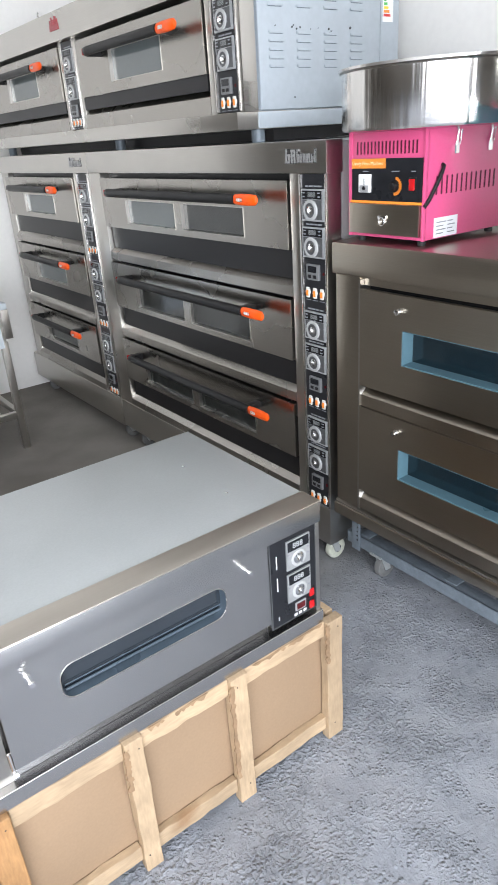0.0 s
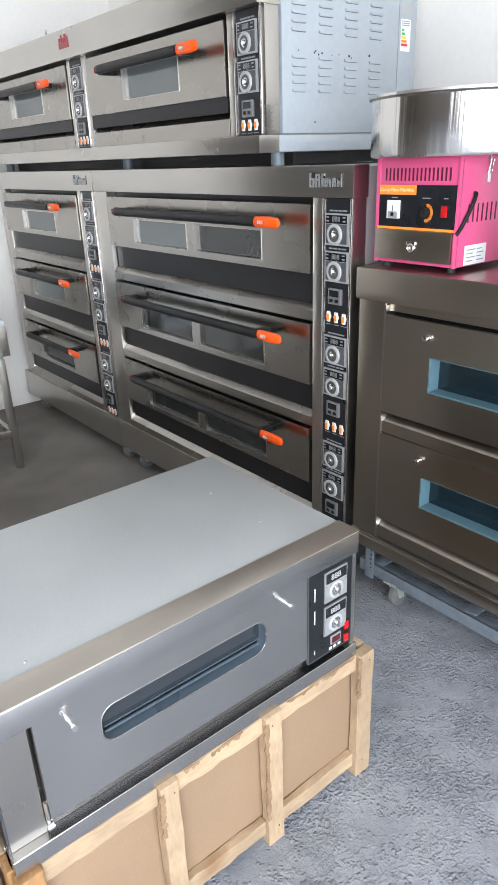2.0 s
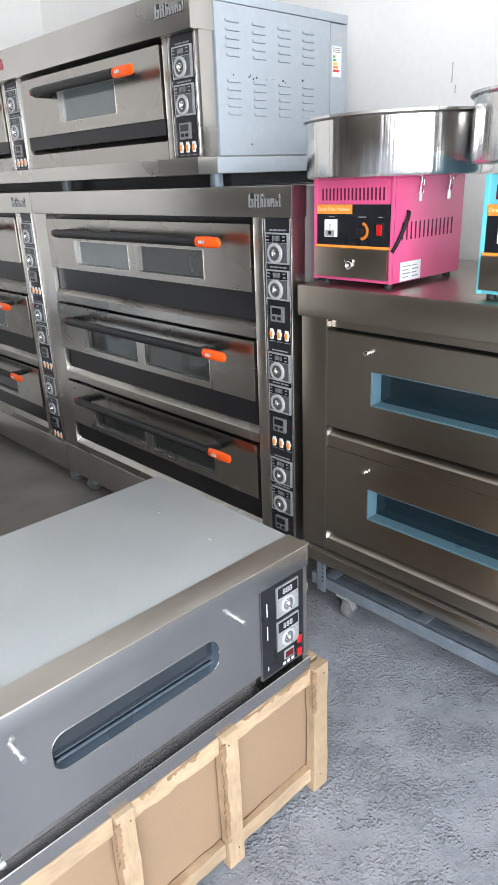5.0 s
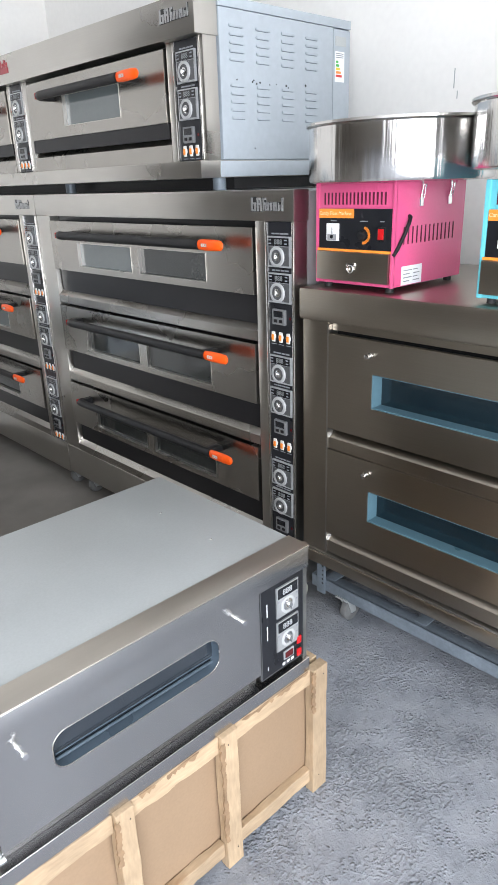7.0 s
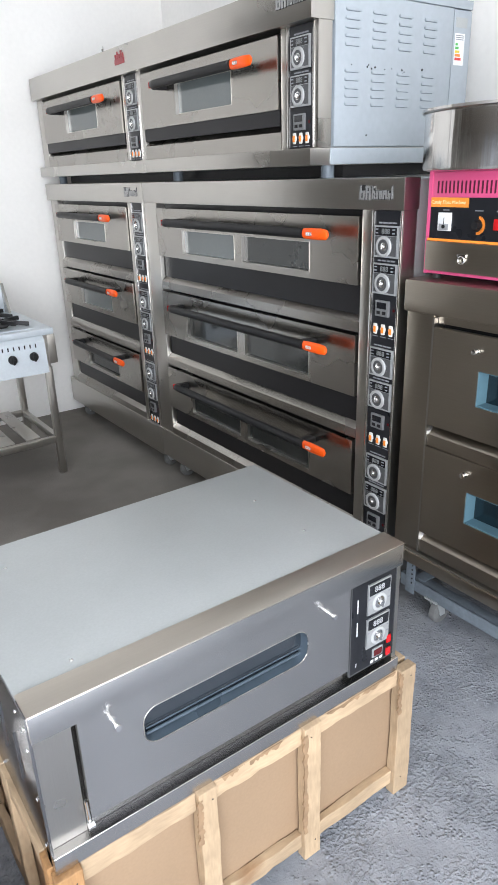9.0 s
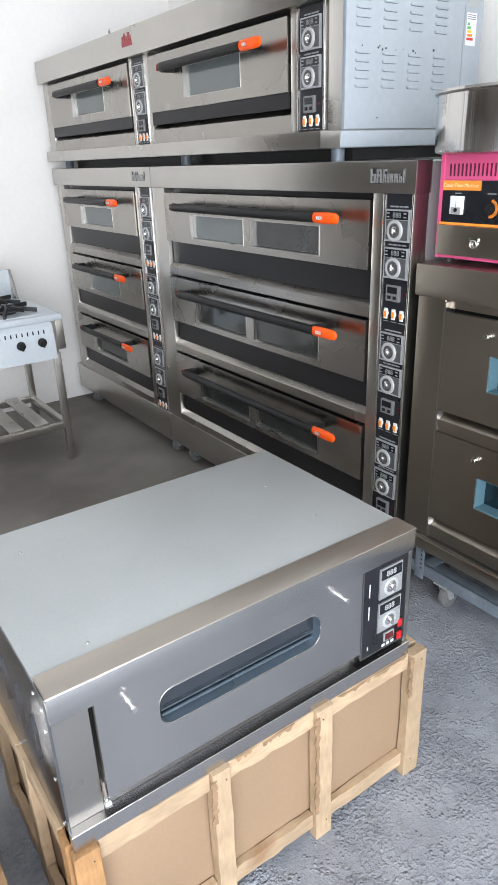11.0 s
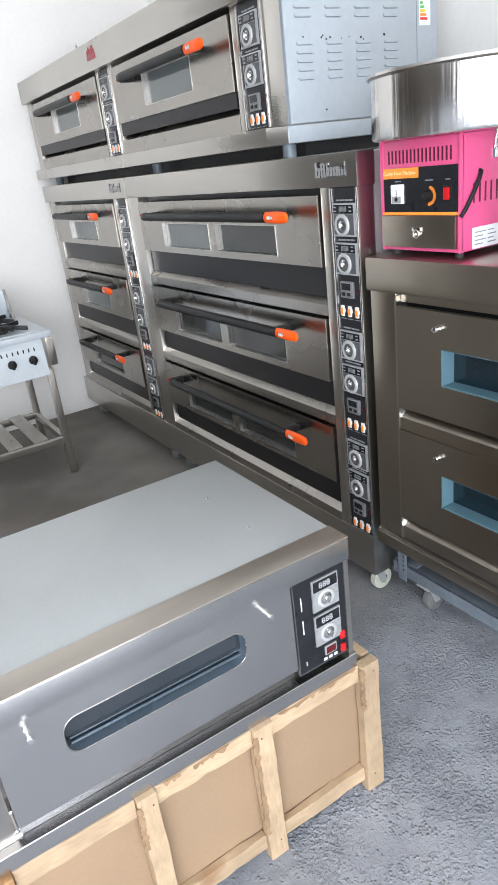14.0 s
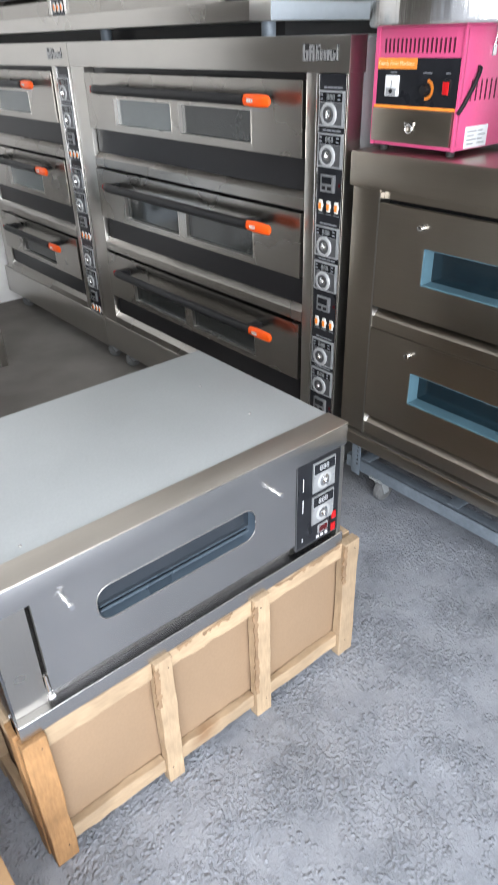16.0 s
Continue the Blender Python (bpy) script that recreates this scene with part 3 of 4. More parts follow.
def deck_oven(label, m, W, tops, columns, head, base, depth, offs, group, casters=True, slot=0.100, sheet=None, glass=(), door_h=0.237, foot=0.0, proud=0.006, win=(0.212, 0.098)):
    o = thing("deck_oven", m, label, "oven", group)
    z0, z1 = base
    h0, h1 = head
    part("body", box(0.012, W - 0.012, 0.062, depth, z0 + 0.01, h1 - 0.006, 0.004), sheet or STEEL_UP, o)
    part("header", box(0, W, -proud, 0.070, h0, h1, 0.003), STEEL, o)
    part("base", box(0, W, -proud - 0.002, depth - 0.02, z0, z1, 0.003), STEEL, o)
    last = 0.0
    for door, panel_u, windows, handle in columns:
        part("stile", box(last or (0.022 if W < 1.5 else 0.0), door[0] - 0.009, 0.012 if W < 1.5 and not last else -0.003, 0.062, z1, h0, 0.003), STEEL_UP, o)
        chamber(o, tops, door, panel_u, windows, handle, h0, z1, offs, slot, door_h, glass, win)
        last = panel_u[1] + .002
    part("stile", box(last, W, -0.004, 0.062, z1, h0, 0.003), STEEL_UP, o)
    if casters:
        for u in (0.143, W - 0.055):
            for d in (0.07, depth - 0.12):
                caster(o, u, d, 0.047, WHEEL if u > 1.5 else WHEEL_GREY, z0)
    if foot:
        # added black block that paints the shade between the stacked ovens
        part("under_shade", box(0.03, W - .04, 0.16, depth - .02, z0 - foot + .001, z0), BLACK, o, "added black block for the shade under the oven")
        for u in (0.04, 1.63, W - 0.06):
            for d in (0.10, depth - 0.1):
                part("foot", cyl((u, d, z0 - foot / 2), (0, 0, 1), 0.026, foot, 20), FRAME_GREY, o, "short dark metal foot")
    return o


OFFS3 = (-0.026, -0.150, -0.276, -0.378)
T3 = (1.537, 1.116, 0.695)
big = deck_oven("wide three-deck stainless steel bakery oven with orange grips", pose(1.67, 3.648, 0, 0, 0, -90), 1.823, T3,
                [((0.142, 1.624), (1.696, 1.811), ((0.392, 0.850), (0.905, 1.362)), (0.35, 1.388, 1.545, 0.060))],
                (1.56, 1.662), (0.115, 0.285), 0.88, OFFS3, "three-deck ovens", sheet=ZINC, glass=((SHEEN_GLASS, DARK_GLASS), (DARK_GLASS, DARK_GLASS), (DARK_GLASS, DARK_GLASS)))
slim = deck_oven("narrower three-deck stainless steel bakery oven beside the wall", pose(1.67, 5.095, 0, 0, 0, -90), 1.442, T3,
                 [((0.150, 1.235), (1.298, 1.420), ((0.445, 0.930),), (0.385, 1.01, 1.165, 0.060))],
                 (1.56, 1.662), (0.105, 0.285), 0.88, OFFS3, "three-deck ovens", glass=((SHEEN_GLASS,), (SHEEN_GLASS,), (DARK_GLASS,)))

OFFS1 = (-0.020, -0.143, -0.270, -0.352)
upper = deck_oven("long single-deck oven with two doors stacked on the deck ovens", pose(1.69, 5.110, 0, 0, 0, -90), 2.835, (2.158,),
                  [((0.105, 1.270), (1.322, 1.450), ((0.485, 0.955),), (0.40, 1.055, 1.215, 0.074)),
                   ((1.507, 2.612), (2.672, 2.806), ((1.840, 2.303),), (1.755, 2.385, 2.545, 0.074))],
                  (2.176, 2.304), (1.708, 1.768), 0.825, OFFS1, "", casters=False, sheet=BLUE_SHEET, foot=0.046, proud=0.038, door_h=0.247, slot=0.045, win=(0.204, 0.072), glass=((SHEEN_GLASS,),))
badge(1.622, 1.592, -0.006, 0.155, 0.046, LOGO_DARK, big)
badge(1.23, 1.592, -0.006, 0.155, 0.046, LOGO_DARK, slim)
badge(2.645, 2.228, -0.038, 0.165, 0.044, LOGO_DARK, upper)
crown_badge(1.305, 2.232, -0.038, upper)


def sheet_side(o, u):
    """Louvred side sheet of the upper oven."""
    side = part("side_panel", box(u - .0135, u + 0.005, 0.0705, 0.700, 1.772, 2.268, 0.002), BLUE_SHEET, o, "pale blue-grey louvred side sheet")
    part("side_top", box(u - .0135, u + 0.007, 0.0705, 0.812, 2.270, 2.302, 0.002), BLUE_SHEET, o)
    part("side_back", box(u - .0135, u + 0.004, 0.704, 0.812, 1.772, 2.266, 0.002), BLUE_SHEET, o)
    part("side_sill", box(u - .0004, u + 0.005, 0.056, 0.80, 1.710, 1.766, 0.002), BLUE_SHEET, o)
    lou = mesh_of("louvre", prism([(0, 0), (0.07, 0), (0.072, .003), (0.07, .008), (0, .008), (-.002, .003)], 0.0, 0.005), BLUE_SHEET)
    # thin grey slips paint the shadow of each louvre slit
    gap = mesh_of("louvre_shade", box(0.0, 0.0016, 0.004, 0.066, -.0022, 0.0), FRAME_GREY)
    for d in (0.118, 0.253, 0.390, 0.530):
        for row in (2.211, 2.019):
            for k in range(5):
                z = row - 0.027 * k
                placed("louvre", lou, side, (u + .0045, d, z))
                placed("louvre_shade", gap, side, (u + .0045, d, z))
    bm = bmesh.new()
    rnd = random.Random(3)
    for d, z in ((.15, 2.043), (.23, 2.04), (.237, 2.046), (.252, 2.035), (.27, 2.04), (.322, 2.036), (.36, 2.04), (.415, 2.038), (.42, 2.026), (.428, 2.032), (.53, 2.045), (.235, 1.81)):
        s = rnd.uniform(.002, .005)
        cyl((u + .0053, d, z), (1, 0, 0), s, 0.0012, 7, bm=bm)
    part("scuffs", bm, LOGO_DARK, side, "small black scuff marks")
    lab = part("energy_label", box(u + .0042, u + .005, 0.715, 0.775, 2.072, 2.185), PAPER, o, "white energy label with coloured bars")
    for k, mt in enumerate((GREEN_INK, GREEN_INK, YELLOW_INK, BAND_ORANGE, RED_INK)):
        part("label_bar", box(u + .005, u + .0055, 0.72, 0.735 + .006 * k, 2.142 - .013 * k, 2.151 - .013 * k), mt, lab)
    for k in range(3):
        part("label_bar", box(u + .005, u + .0055, 0.72, 0.768, 2.162 + .007 * k, 2.165 + .007 * k), INK, lab)
    part("rating_plate", box(u + .0042, u + .005, 0.715, 0.785, 2.205, 2.24), ZINC, o)


sheet_side(upper, 2.8355)
part("bent_wire", tube([(1.08, 0.03, 2.304), (1.08, 0.0, 2.325), (1.11, -0.01, 2.332), (1.13, -.02, 2.318)], 0.005, 8), CHROME, upper, "loose bent metal clip")


# ---- low two-deck oven with the sugar machines ----
def two_deck(m):
    o = thing("deck_oven", m, "brown-tinted steel two-deck oven with blue filmed windows", "oven")
    W, D = 1.30, 0.84
    part("body", box(0.006, W - .006, 0.05, D, 0.31, 1.30, 0.004), STEEL_UP, o)
    part("worktop", box(-0.006, W + .006, -0.012, D + .01, 1.243, 1.350, 0.010), DULL_STEEL, o)
    part("stile", box(0.006, 0.118, -0.002, 0.05, 0.366, 1.243, 0.003), DULL_STEEL, o)
    part("stile", box(W - .12, W - .006, -0.002, 0.05, 0.366, 1.243, 0.003), DULL_STEEL, o)
    part("edge_strip", box(0.119, 0.126, -0.008, 0.04, 0.366, 1.236), STEEL_UP, o)
    # dark colour here stands for shade in the door gaps
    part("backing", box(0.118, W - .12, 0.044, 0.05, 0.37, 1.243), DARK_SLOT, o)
    part("top_rail", box(0.127, W - .121, 0.012, 0.044, 1.217, 1.243), DULL_STEEL, o)
    part("base", box(-0.004, W + .004, -0.012, 0.06, 0.302, 0.350, 0.005), DULL_STEEL, o)
    part("base_lip", prism([(-0.006, .3505), (-0.006, .358), (0.03, .370), (0.044, .370), (0.044, .3505)], 0.0, W), STEEL, o)
    for z1, low in ((1.208, 0.794), (0.792, 0.371)):
        z0 = z1 - 0.335
        a, b, w0, w1 = 0.312, 0.985, z1 - 0.226, z1 - 0.110
        dr = part("door", holed(0.130, W - .124, z0, z1, -0.012, 0.006, [(a, b, w0, w1)]), DULL_STEEL, o, "flat steel oven door with a long window")
        bm = holed(a, b, w0, w1, -0.010, 0.043, [(a + .003, b - .003, w0 + .003, w1 - .003)])
        part("reveal", bm, FILM_BLUE, dr, "pale blue film on the window reveal")
        part("pane", box(a, b, 0.0405, 0.0435, w0, w1), FILM_GLASS, dr, "blue-tinted oven glass")
        part("ledge", prism([(-0.003, low), (-0.003, z0 - .038), (0.004, z0 - .03), (0.04, z0 - .004), (0.044, z0 - .004), (0.044, low)], 0.127, W - .121), DULL_STEEL, o)
        part("ledge_end", prism([(-0.005, z0 - .038), (0.04, z0 - .003), (0.04, z0 + .01)], 0.1265, 0.134), CHROME, o)
        for u in (0.30, 1.0):
            bm = cyl((u, -0.017, z1 - .05), (0, -1, 0), 0.005, 0.012, 12)
            cyl((u, -0.026, z1 - .05), (0, -1, 0), 0.009, 0.008, 12, bev=0.002, bm=bm)
            cyl((u, -0.013, z1 - .05), (0, -1, 0), 0.010, 0.003, 12, bm=bm)
            part("knob", bm, CHROME, dr, "small chrome knob", 50)
    return o


FILM_GLASS = material("blue filmed glass", (0.006, 0.015, 0.021), 0.18, 0.0, 0.1, 4, spec=0.7)
two_deck(pose(1.66, 1.784, 0, 0, 0, -90))


def stand(m):
    s = thing("oven_stand", m, "grey angle-iron stand on casters under the two-deck oven", "stand")
    W, D = 1.26, 0.74

    def angle(name, a, b):
        return part(name, box(*a, 0.002, box(*b, 0.002)), FRAME_GREY, s)
    for u, su in ((0.0, 1), (W, -1)):
        for d, sd in ((0.0, 1), (D, -1)):
            leg = angle("leg", (min(u, u + su * .045), max(u, u + su * .045), min(d, d + sd * .005), max(d, d + sd * .005), 0.10, 0.301),
                        (min(u, u + su * .005), max(u, u + su * .005), min(d, d + sd * .045), max(d, d + sd * .045), 0.10, 0.301))
            if d == 0 and u == 0:
                hole = mesh_of("bolt_hole", cyl((0, -0.0006, 0), (0, -1, 0), 0.004, 0.0012, 8), DARK_SLOT)
                for k in range(7):
                    placed("bolt_hole", hole, leg, (0.032, 0, 0.15 + 0.02 * k))
    for d in (0.006, D - .006):
        q = 1 if d < .1 else -1
        angle("rail", (-0.03, W + .03, min(d, d + q * .005), max(d, d + q * .005), 0.116, 0.170), (-0.03, W + .03, min(d, d + q * .05), max(d, d + q * .05), 0.164, 0.170))
    for u in (0.03, W * .36, W * .68, W - .03):
        angle("crossbar", (u, u + .004, 0.02, D - .02, 0.122, 0.171), (u, u + .05, 0.02, D - .02, 0.167, 0.172))
    for u in (0.13, W - .13):
        for d in (0.06, D - .06):
            caster(s, u, d, 0.050, WHEEL_GREY, 0.122)


stand(pose(1.735, 1.775, 0, 0, 0, -90))


# ---- sugar machines ----
def sugar_machine(m, paint, label, pan_u, lift):
    o = thing("candy_floss_machine", m, label, "candy floss machine", "candy floss machines")
    W, D, H = 0.308, 0.40, 0.309
    part("body", box(0, W, 0, D, 0, H, 0.006), paint, o, "", 40)
    part("front_trim", box(0.0, 0.014, -0.004, 0.01, 0, H, 0.002), paint, o)
    part("front_trim", box(W - .008, W, -0.004, 0.01, 0, H, 0.002), paint, o)
    slot = mesh_of("vent_slot", box(-.0028, .0028, -0.0012, 0.002, 0, 0.036), PINK_DARK)
    for k in range(17):
        placed("vent_slot", slot, o, (0.036 + k * 0.01475, 0, 0.246))
    face = part("face_panel", box(0.016, 0.298, -0.005, 0.002, 0.112, 0.234), PANEL_BLACK, o, "black face panel with meter and switch")
    bm = prism([(-0.0062, .206), (-0.0052, .206), (-0.0052, .234), (-0.0062, .234)], 0.016, 0.150)
    for s in (0, 1):
        prism([(-0.0062, .206 + .014 * s), (-0.0052, .206 + .014 * s), (-0.0052, .22 + .014 * s), (-0.0062, .22 + .014 * s)], 0.150, 0.158, bm)
    part("banner", bm, BAND_ORANGE, face, "orange banner with lettering")
    placed("lettering", shared("cfm", lambda: lettering("Candy Floss Machine", 0.0155, CREAM, 0.0003)), face, (0.083, -0.0066, 0.220))
    part("meter", box(0.052, 0.100, -0.013, -0.004, 0.136, 0.190, 0.002), PAPER, face, "square white meter")
    bm = box(0.058, 0.094, -0.0142, -0.0128, 0.138, 0.157)
    part("meter_base", bm, PLATE, face)
    part("needle", cyl((0.076, -0.0146, 0.149), (0, -1, 0), 0.006, 0.003, 16, bm=box(0.0752, 0.0768, -0.0138, -0.013, 0.150, 0.176)), BLACK, face)
    part("dial_knob", cyl((0.195, -0.012, 0.156), (0, -1, 0), 0.014, 0.018, 20, r2=0.012, bev=0.002), BLACK, face, "", 50)
    bm = bmesh.new()
    for k in range(12):
        t = radians(70 - 14 * k)
        box(0.195 + .023 * math.cos(t) - .004, 0.195 + .023 * math.cos(t) + .004, -0.006, -0.0048, 0.156 + .023 * math.sin(t) - .004, 0.156 + .023 * math.sin(t) + .004, 0, bm)
    part("dial_arc", bm, BAND_ORANGE, face)
    part("switch", box(0.252, 0.280, -0.010, -0.004, 0.140, 0.182, 0.002), BLACK, face)
    part("rocker", box(0.256, 0.276, -0.014, -0.009, 0.145, 0.177, 0.002), RED, face, "red rocker switch")
    part("caption", box(0.064, 0.088, -0.0056, -0.0048, 0.196, 0.199, 0, box(0.182, 0.212, -0.0056, -0.0048, 0.196, 0.199, 0, box(0.258, 0.274, -0.0056, -0.0048, 0.196, 0.199))), INK, face)
    part("stripe", box(0.010, 0.300, -0.0065, 0.0, 0.104, 0.1115), BAND_ORANGE, o)
    dw = part("drawer", box(0.010, 0.297, -0.012, 0.0, 0.012, 0.103, 0.002), DULL_STEEL, o, "brushed steel drawer front")
    bm = ring((0.156, -0.013, 0.052), (0, -1, 0), 0.014, 0.010, 0.006, 20)
    box(0.140, 0.172, -0.018, -0.012, 0.060, 0.070, 0.001, bm)
    part("latch", bm, CHROME, dw, "chrome ring pull", 50)
    side = mesh_of("side_slot", box(-0.002, 0.0012, -.003, .003, 0, 0.052), PINK_DARK)
    for k in range(13):
        placed("side_slot", side, o, (W, 0.05 + k * 0.0235, 0.128))
    st = part("sticker", box(W - .001, W + .0012, 0.046, 0.158, 0.004, 0.062), PAPER, o, "white rating sticker")
    for k in range(4):
        part("print_bar", box(W + .0012, W + .0016, 0.056, 0.09 + .012 * (k % 2), 0.014 + .011 * k, 0.017 + .011 * k, 0, box(W + .0012, W + .0016, 0.11, 0.145 - .01 * (k % 2), 0.014 + .011 * k, 0.017 + .011 * k)), INK, st)
    part("cord", tube([(W + .002, -0.004, 0.098), (W + .006, 0.012, 0.118), (W + .010, 0.040, 0.160), (W + .012, 0.058, 0.192), (W + .010, 0.067, 0.208), (W + .001, 0.072, 0.210)], 0.006, 8), BLACK, o, "short black cord", 50)
    for d in (0.13, 0.295):
        bm = box(W, W + .006, d - .010, d + .010, 0.236, 0.262, 0.002)
        box(W + .002, W + .007, d - .004, d + .004, 0.258, 0.308, 0.001, bm)
        tube([(W + .007, d - .008, 0.262), (W + .014, d - .008, 0.30), (W + .014, d + .008, 0.30), (W + .007, d + .008, 0.262)], 0.0025, 8, bm)
        part("toggle_clip", bm, CHROME, o, "chrome toggle clip", 50)
    for u in (0.03, W - .03):
        for d in (0.03, D - .03):
            part("foot", cyl((u, d, -0.0080), (0, 0, 1), 0.013, 0.0164, 14), RUBBER, o)
    R, z = 0.293, H + lift
    prof = [(0.0001, 0.004), (R - .02, 0.004), (R - .006, 0.007), (R - .0025, .014), (R - .0025, .168), (R + .003, .175), (R + .010, .174), (R + .011, .167), (R + .007, .163), (R, .161), (R, .012), (R - .004, .004), (R - .02, 0.0), (0.0001, 0.0)]
    pan = part("pan", lathe(prof, (pan_u, 0.20, z), (0, 0, 1), 96), POLISHED, o, "large polished round steel pan", 40)
    part("spinner", lathe([(0.0001, .06), (0.05, .06), (.055, .03), (.055, .004)], (pan_u, 0.20, z), (0, 0, 1), 24), CHROME, pan, "", 40)
    if lift > 0.002:
        part("pan_support", cyl((pan_u, 0.20, H + lift / 2), (0, 0, 1), 0.06, lift, 24), BLACK, o)


CREAM = material("cream print", (0.9, 0.72, 0.4), 0.5)
sugar_machine(pose(1.70, 1.755, 1.3664, 0, 0, -90), PINK, "pink enamelled candy floss machine with steel pan", 0.180, 0.0)
sugar_machine(pose(1.70, 1.163, 1.3664, 0, 0, -90), CYAN, "turquoise enamelled candy floss machine with steel pan", 0.172, 0.024)


# ---- low oven on its crate ----
def stadium(u0, u1, z0, z1, r, n=6):
    out = []
    for cu, cz, a0 in ((u1 - r, z1 - r, 0), (u0 + r, z1 - r, 90), (u0 + r, z0 + r, 180), (u1 - r, z0 + r, 270)):
        out += [(cu + r * math.cos(radians(a0 + 90 * k / n)), cz + r * math.sin(radians(a0 + 90 * k / n))) for k in range(n + 1)]
    return out


def slotted_door(u0, u1, z0, z1, d0, d1, hole):
    bm = bmesh.new()
    outer = [bm.verts.new((u, d0, z)) for u, z in ((u0, z0), (u1, z0), (u1, z1), (u0, z1))]
    inner = [bm.verts.new((u, d0, z)) for u, z in hole]
    edges = [bm.edges.new((c[i], c[(i + 1) % len(c)])) for c in (outer, inner) for i in range(len(c))]
    bmesh.ops.triangle_fill(bm, edges=edges, use_beauty=True)
    rims = [e for e in bm.edges if len(e.link_faces) == 1]
    got = bmesh.ops.extrude_edge_only(bm, edges=rims)
    for v in got["geom"]:
        if isinstance(v, bmesh.types.BMVert):
            v.co.y = d1
    bmesh.ops.recalc_face_normals(bm, faces=bm.faces[:])
    return bm


def low_oven(m):
    o = thing("deck_oven", m, "small single-deck steel oven resting on a wooden crate", "oven")
    W, D = 0.937, 0.615
    Z = 0.4465
    part("body", box(0.004, W - .004, 0.03, D - .004, Z + .002, 0.822, 0.002), STEEL_UP, o)
    part("top_sheet", box(0.0, W, 0.056, D, 0.8225, 0.8315, 0.001), ZINC, o, "dull galvanised top sheet")
    part("front_cap", box(0.0, W, -0.011, 0.0555, 0.7740, 0.8325, 0.0015), FRONT_STEEL, o)
    part("cap_top", box(-0.0005, W + .0005, -0.012, 0.058, 0.8328, 0.8362, 0.0018), CAP_STEEL, o, "brownish satin steel strip along the front edge")
    part("stile", box(0.0, 0.076, 0.010, 0.03, 0.4905, 0.773), STEEL_UP, o)
    part("backing", box(0.076, 0.766, 0.022, 0.03, 0.490, 0.772), DOOR_STEEL, o)
    # added strip; its darker steel stands for the shade below the door
    part("recess_shade_strip", box(0.079, 0.766, 0.016, 0.0218, 0.4912, 0.540), SIDE_STEEL, o, "added strip in darker steel for the shade under the door")
    part("sill", prism([(-0.012, Z), (-0.012, 0.4885), (0.03, 0.4905), (0.03, Z)], -0.002, W + .004, None, 0.001), FRONT_STEEL, o)
    hole = stadium(0.211, 0.630, 0.637, 0.725, 0.032)
    dr = part("door", slotted_door(0.083, 0.762, 0.533, 0.773, -0.0085, 0.004, hole), FRONT_STEEL, o, "steel drop-down door with rounded slot window")
    rev = bmesh.new()
    a = [rev.verts.new((u, -0.0090, z)) for u, z in hole]
    b = [rev.verts.new((0.422 + (u - .422) * .985, 0.018, 0.681 + (z - .681) * .9)) for u, z in hole]
    for i in range(len(a)):
        rev.faces.new((a[i], a[(i + 1) % len(a)], b[(i + 1) % len(a)], b[i]))
    part("reveal", rev, SLOT_BLUE, dr, "blue-tinted rim of the slot window")
    part("pane", box(0.205, 0.640, 0.014, 0.020, 0.626, 0.735), SLOT_GLASS, dr, "blue-tinted glass")
    for z, w in ((0.650, 0.0035), (0.663, 0.0014)):
        part("inner_rail", tube([(0.222, 0.009, z), (0.622, 0.009, z)], w, 10), SLOT_BLUE, dr)
    rim = stadium(0.2105, 0.6305, 0.6365, 0.7255, 0.0325)
    part("rim", tube([(u, -0.0085, z) for u, z in rim + rim[:1]], 0.0011, 8), STEEL, dr, "bright rolled rim of the slot window", 60)
    for u in (0.150, 0.690):
        bm = cyl((u, -0.0205, 0.742), (0, -1, 0), 0.0035, 0.025, 12)
        cyl((u, -0.033, 0.742), (0, -1, 0), 0.0072, 0.008, 14, bev=0.003, bm=bm)
        cyl((u, -0.0102, 0.742), (0, -1, 0), 0.007, 0.004, 14, bev=0.001, bm=bm)
        part("knob", bm, CHROME, dr, "small chrome knob", 50)
    part("hinge", tube([(0.079, 0.0, 0.575), (0.079, -0.004, 0.545), (0.079, -0.006, 0.515)], 0.004, 8, cyl((0.079, -0.010, 0.522), (1, 0, 0), 0.008, 0.012, 12)), CHROME, o, "chrome hinge arm", 50)
    cp = part("control_panel", box(0.770, 0.920, -0.006, 0.03, 0.510, 0.7725, 0.002), PANEL_BLACK, o, "black panel with two dials and red switches")
    part("panel_edge", holed(0.7675, 0.9215, 0.5075, 0.7735, -0.0068, 0.0, [(0.7700, 0.9200, 0.5100, 0.7725)]), PLATE_FACE, o)
    part("end_stile", box(0.9225, W, -0.004, 0.03, 0.490, 0.773), STEEL_UP, o)
    for z in (0.758, 0.657):
        placed("dial_plate", shared("s_plate", lambda: mesh_of("dial_plate", box(-.039, .039, -0.004, 0, -.088, 0), LIGHT_PLATE)), cp, (0.860, -0.006, z))
        placed("display", shared("s_disp", lambda: mesh_of("display", box(-.035, .035, -0.0055, -0.003, -.032, -.004), DISPLAY)), cp, (0.860, -0.006, z))
        placed("digits", shared("s_dig", lambda: lettering("888", 0.023, DIGIT_DIM)), cp, (0.857, -0.0122, z - .018))
        placed("dial_ring", shared("s_ring", lambda: mesh_of("dial_ring", ring((0, 0, 0), (0, -1, 0), 0.024, 0.017, 0.003), PLATE_RING, 50)), cp, (0.860, -0.010, z - .060))
        placed("knob", shared("s_knob", knob_mesh), cp, (0.860, -0.010, z - .060))
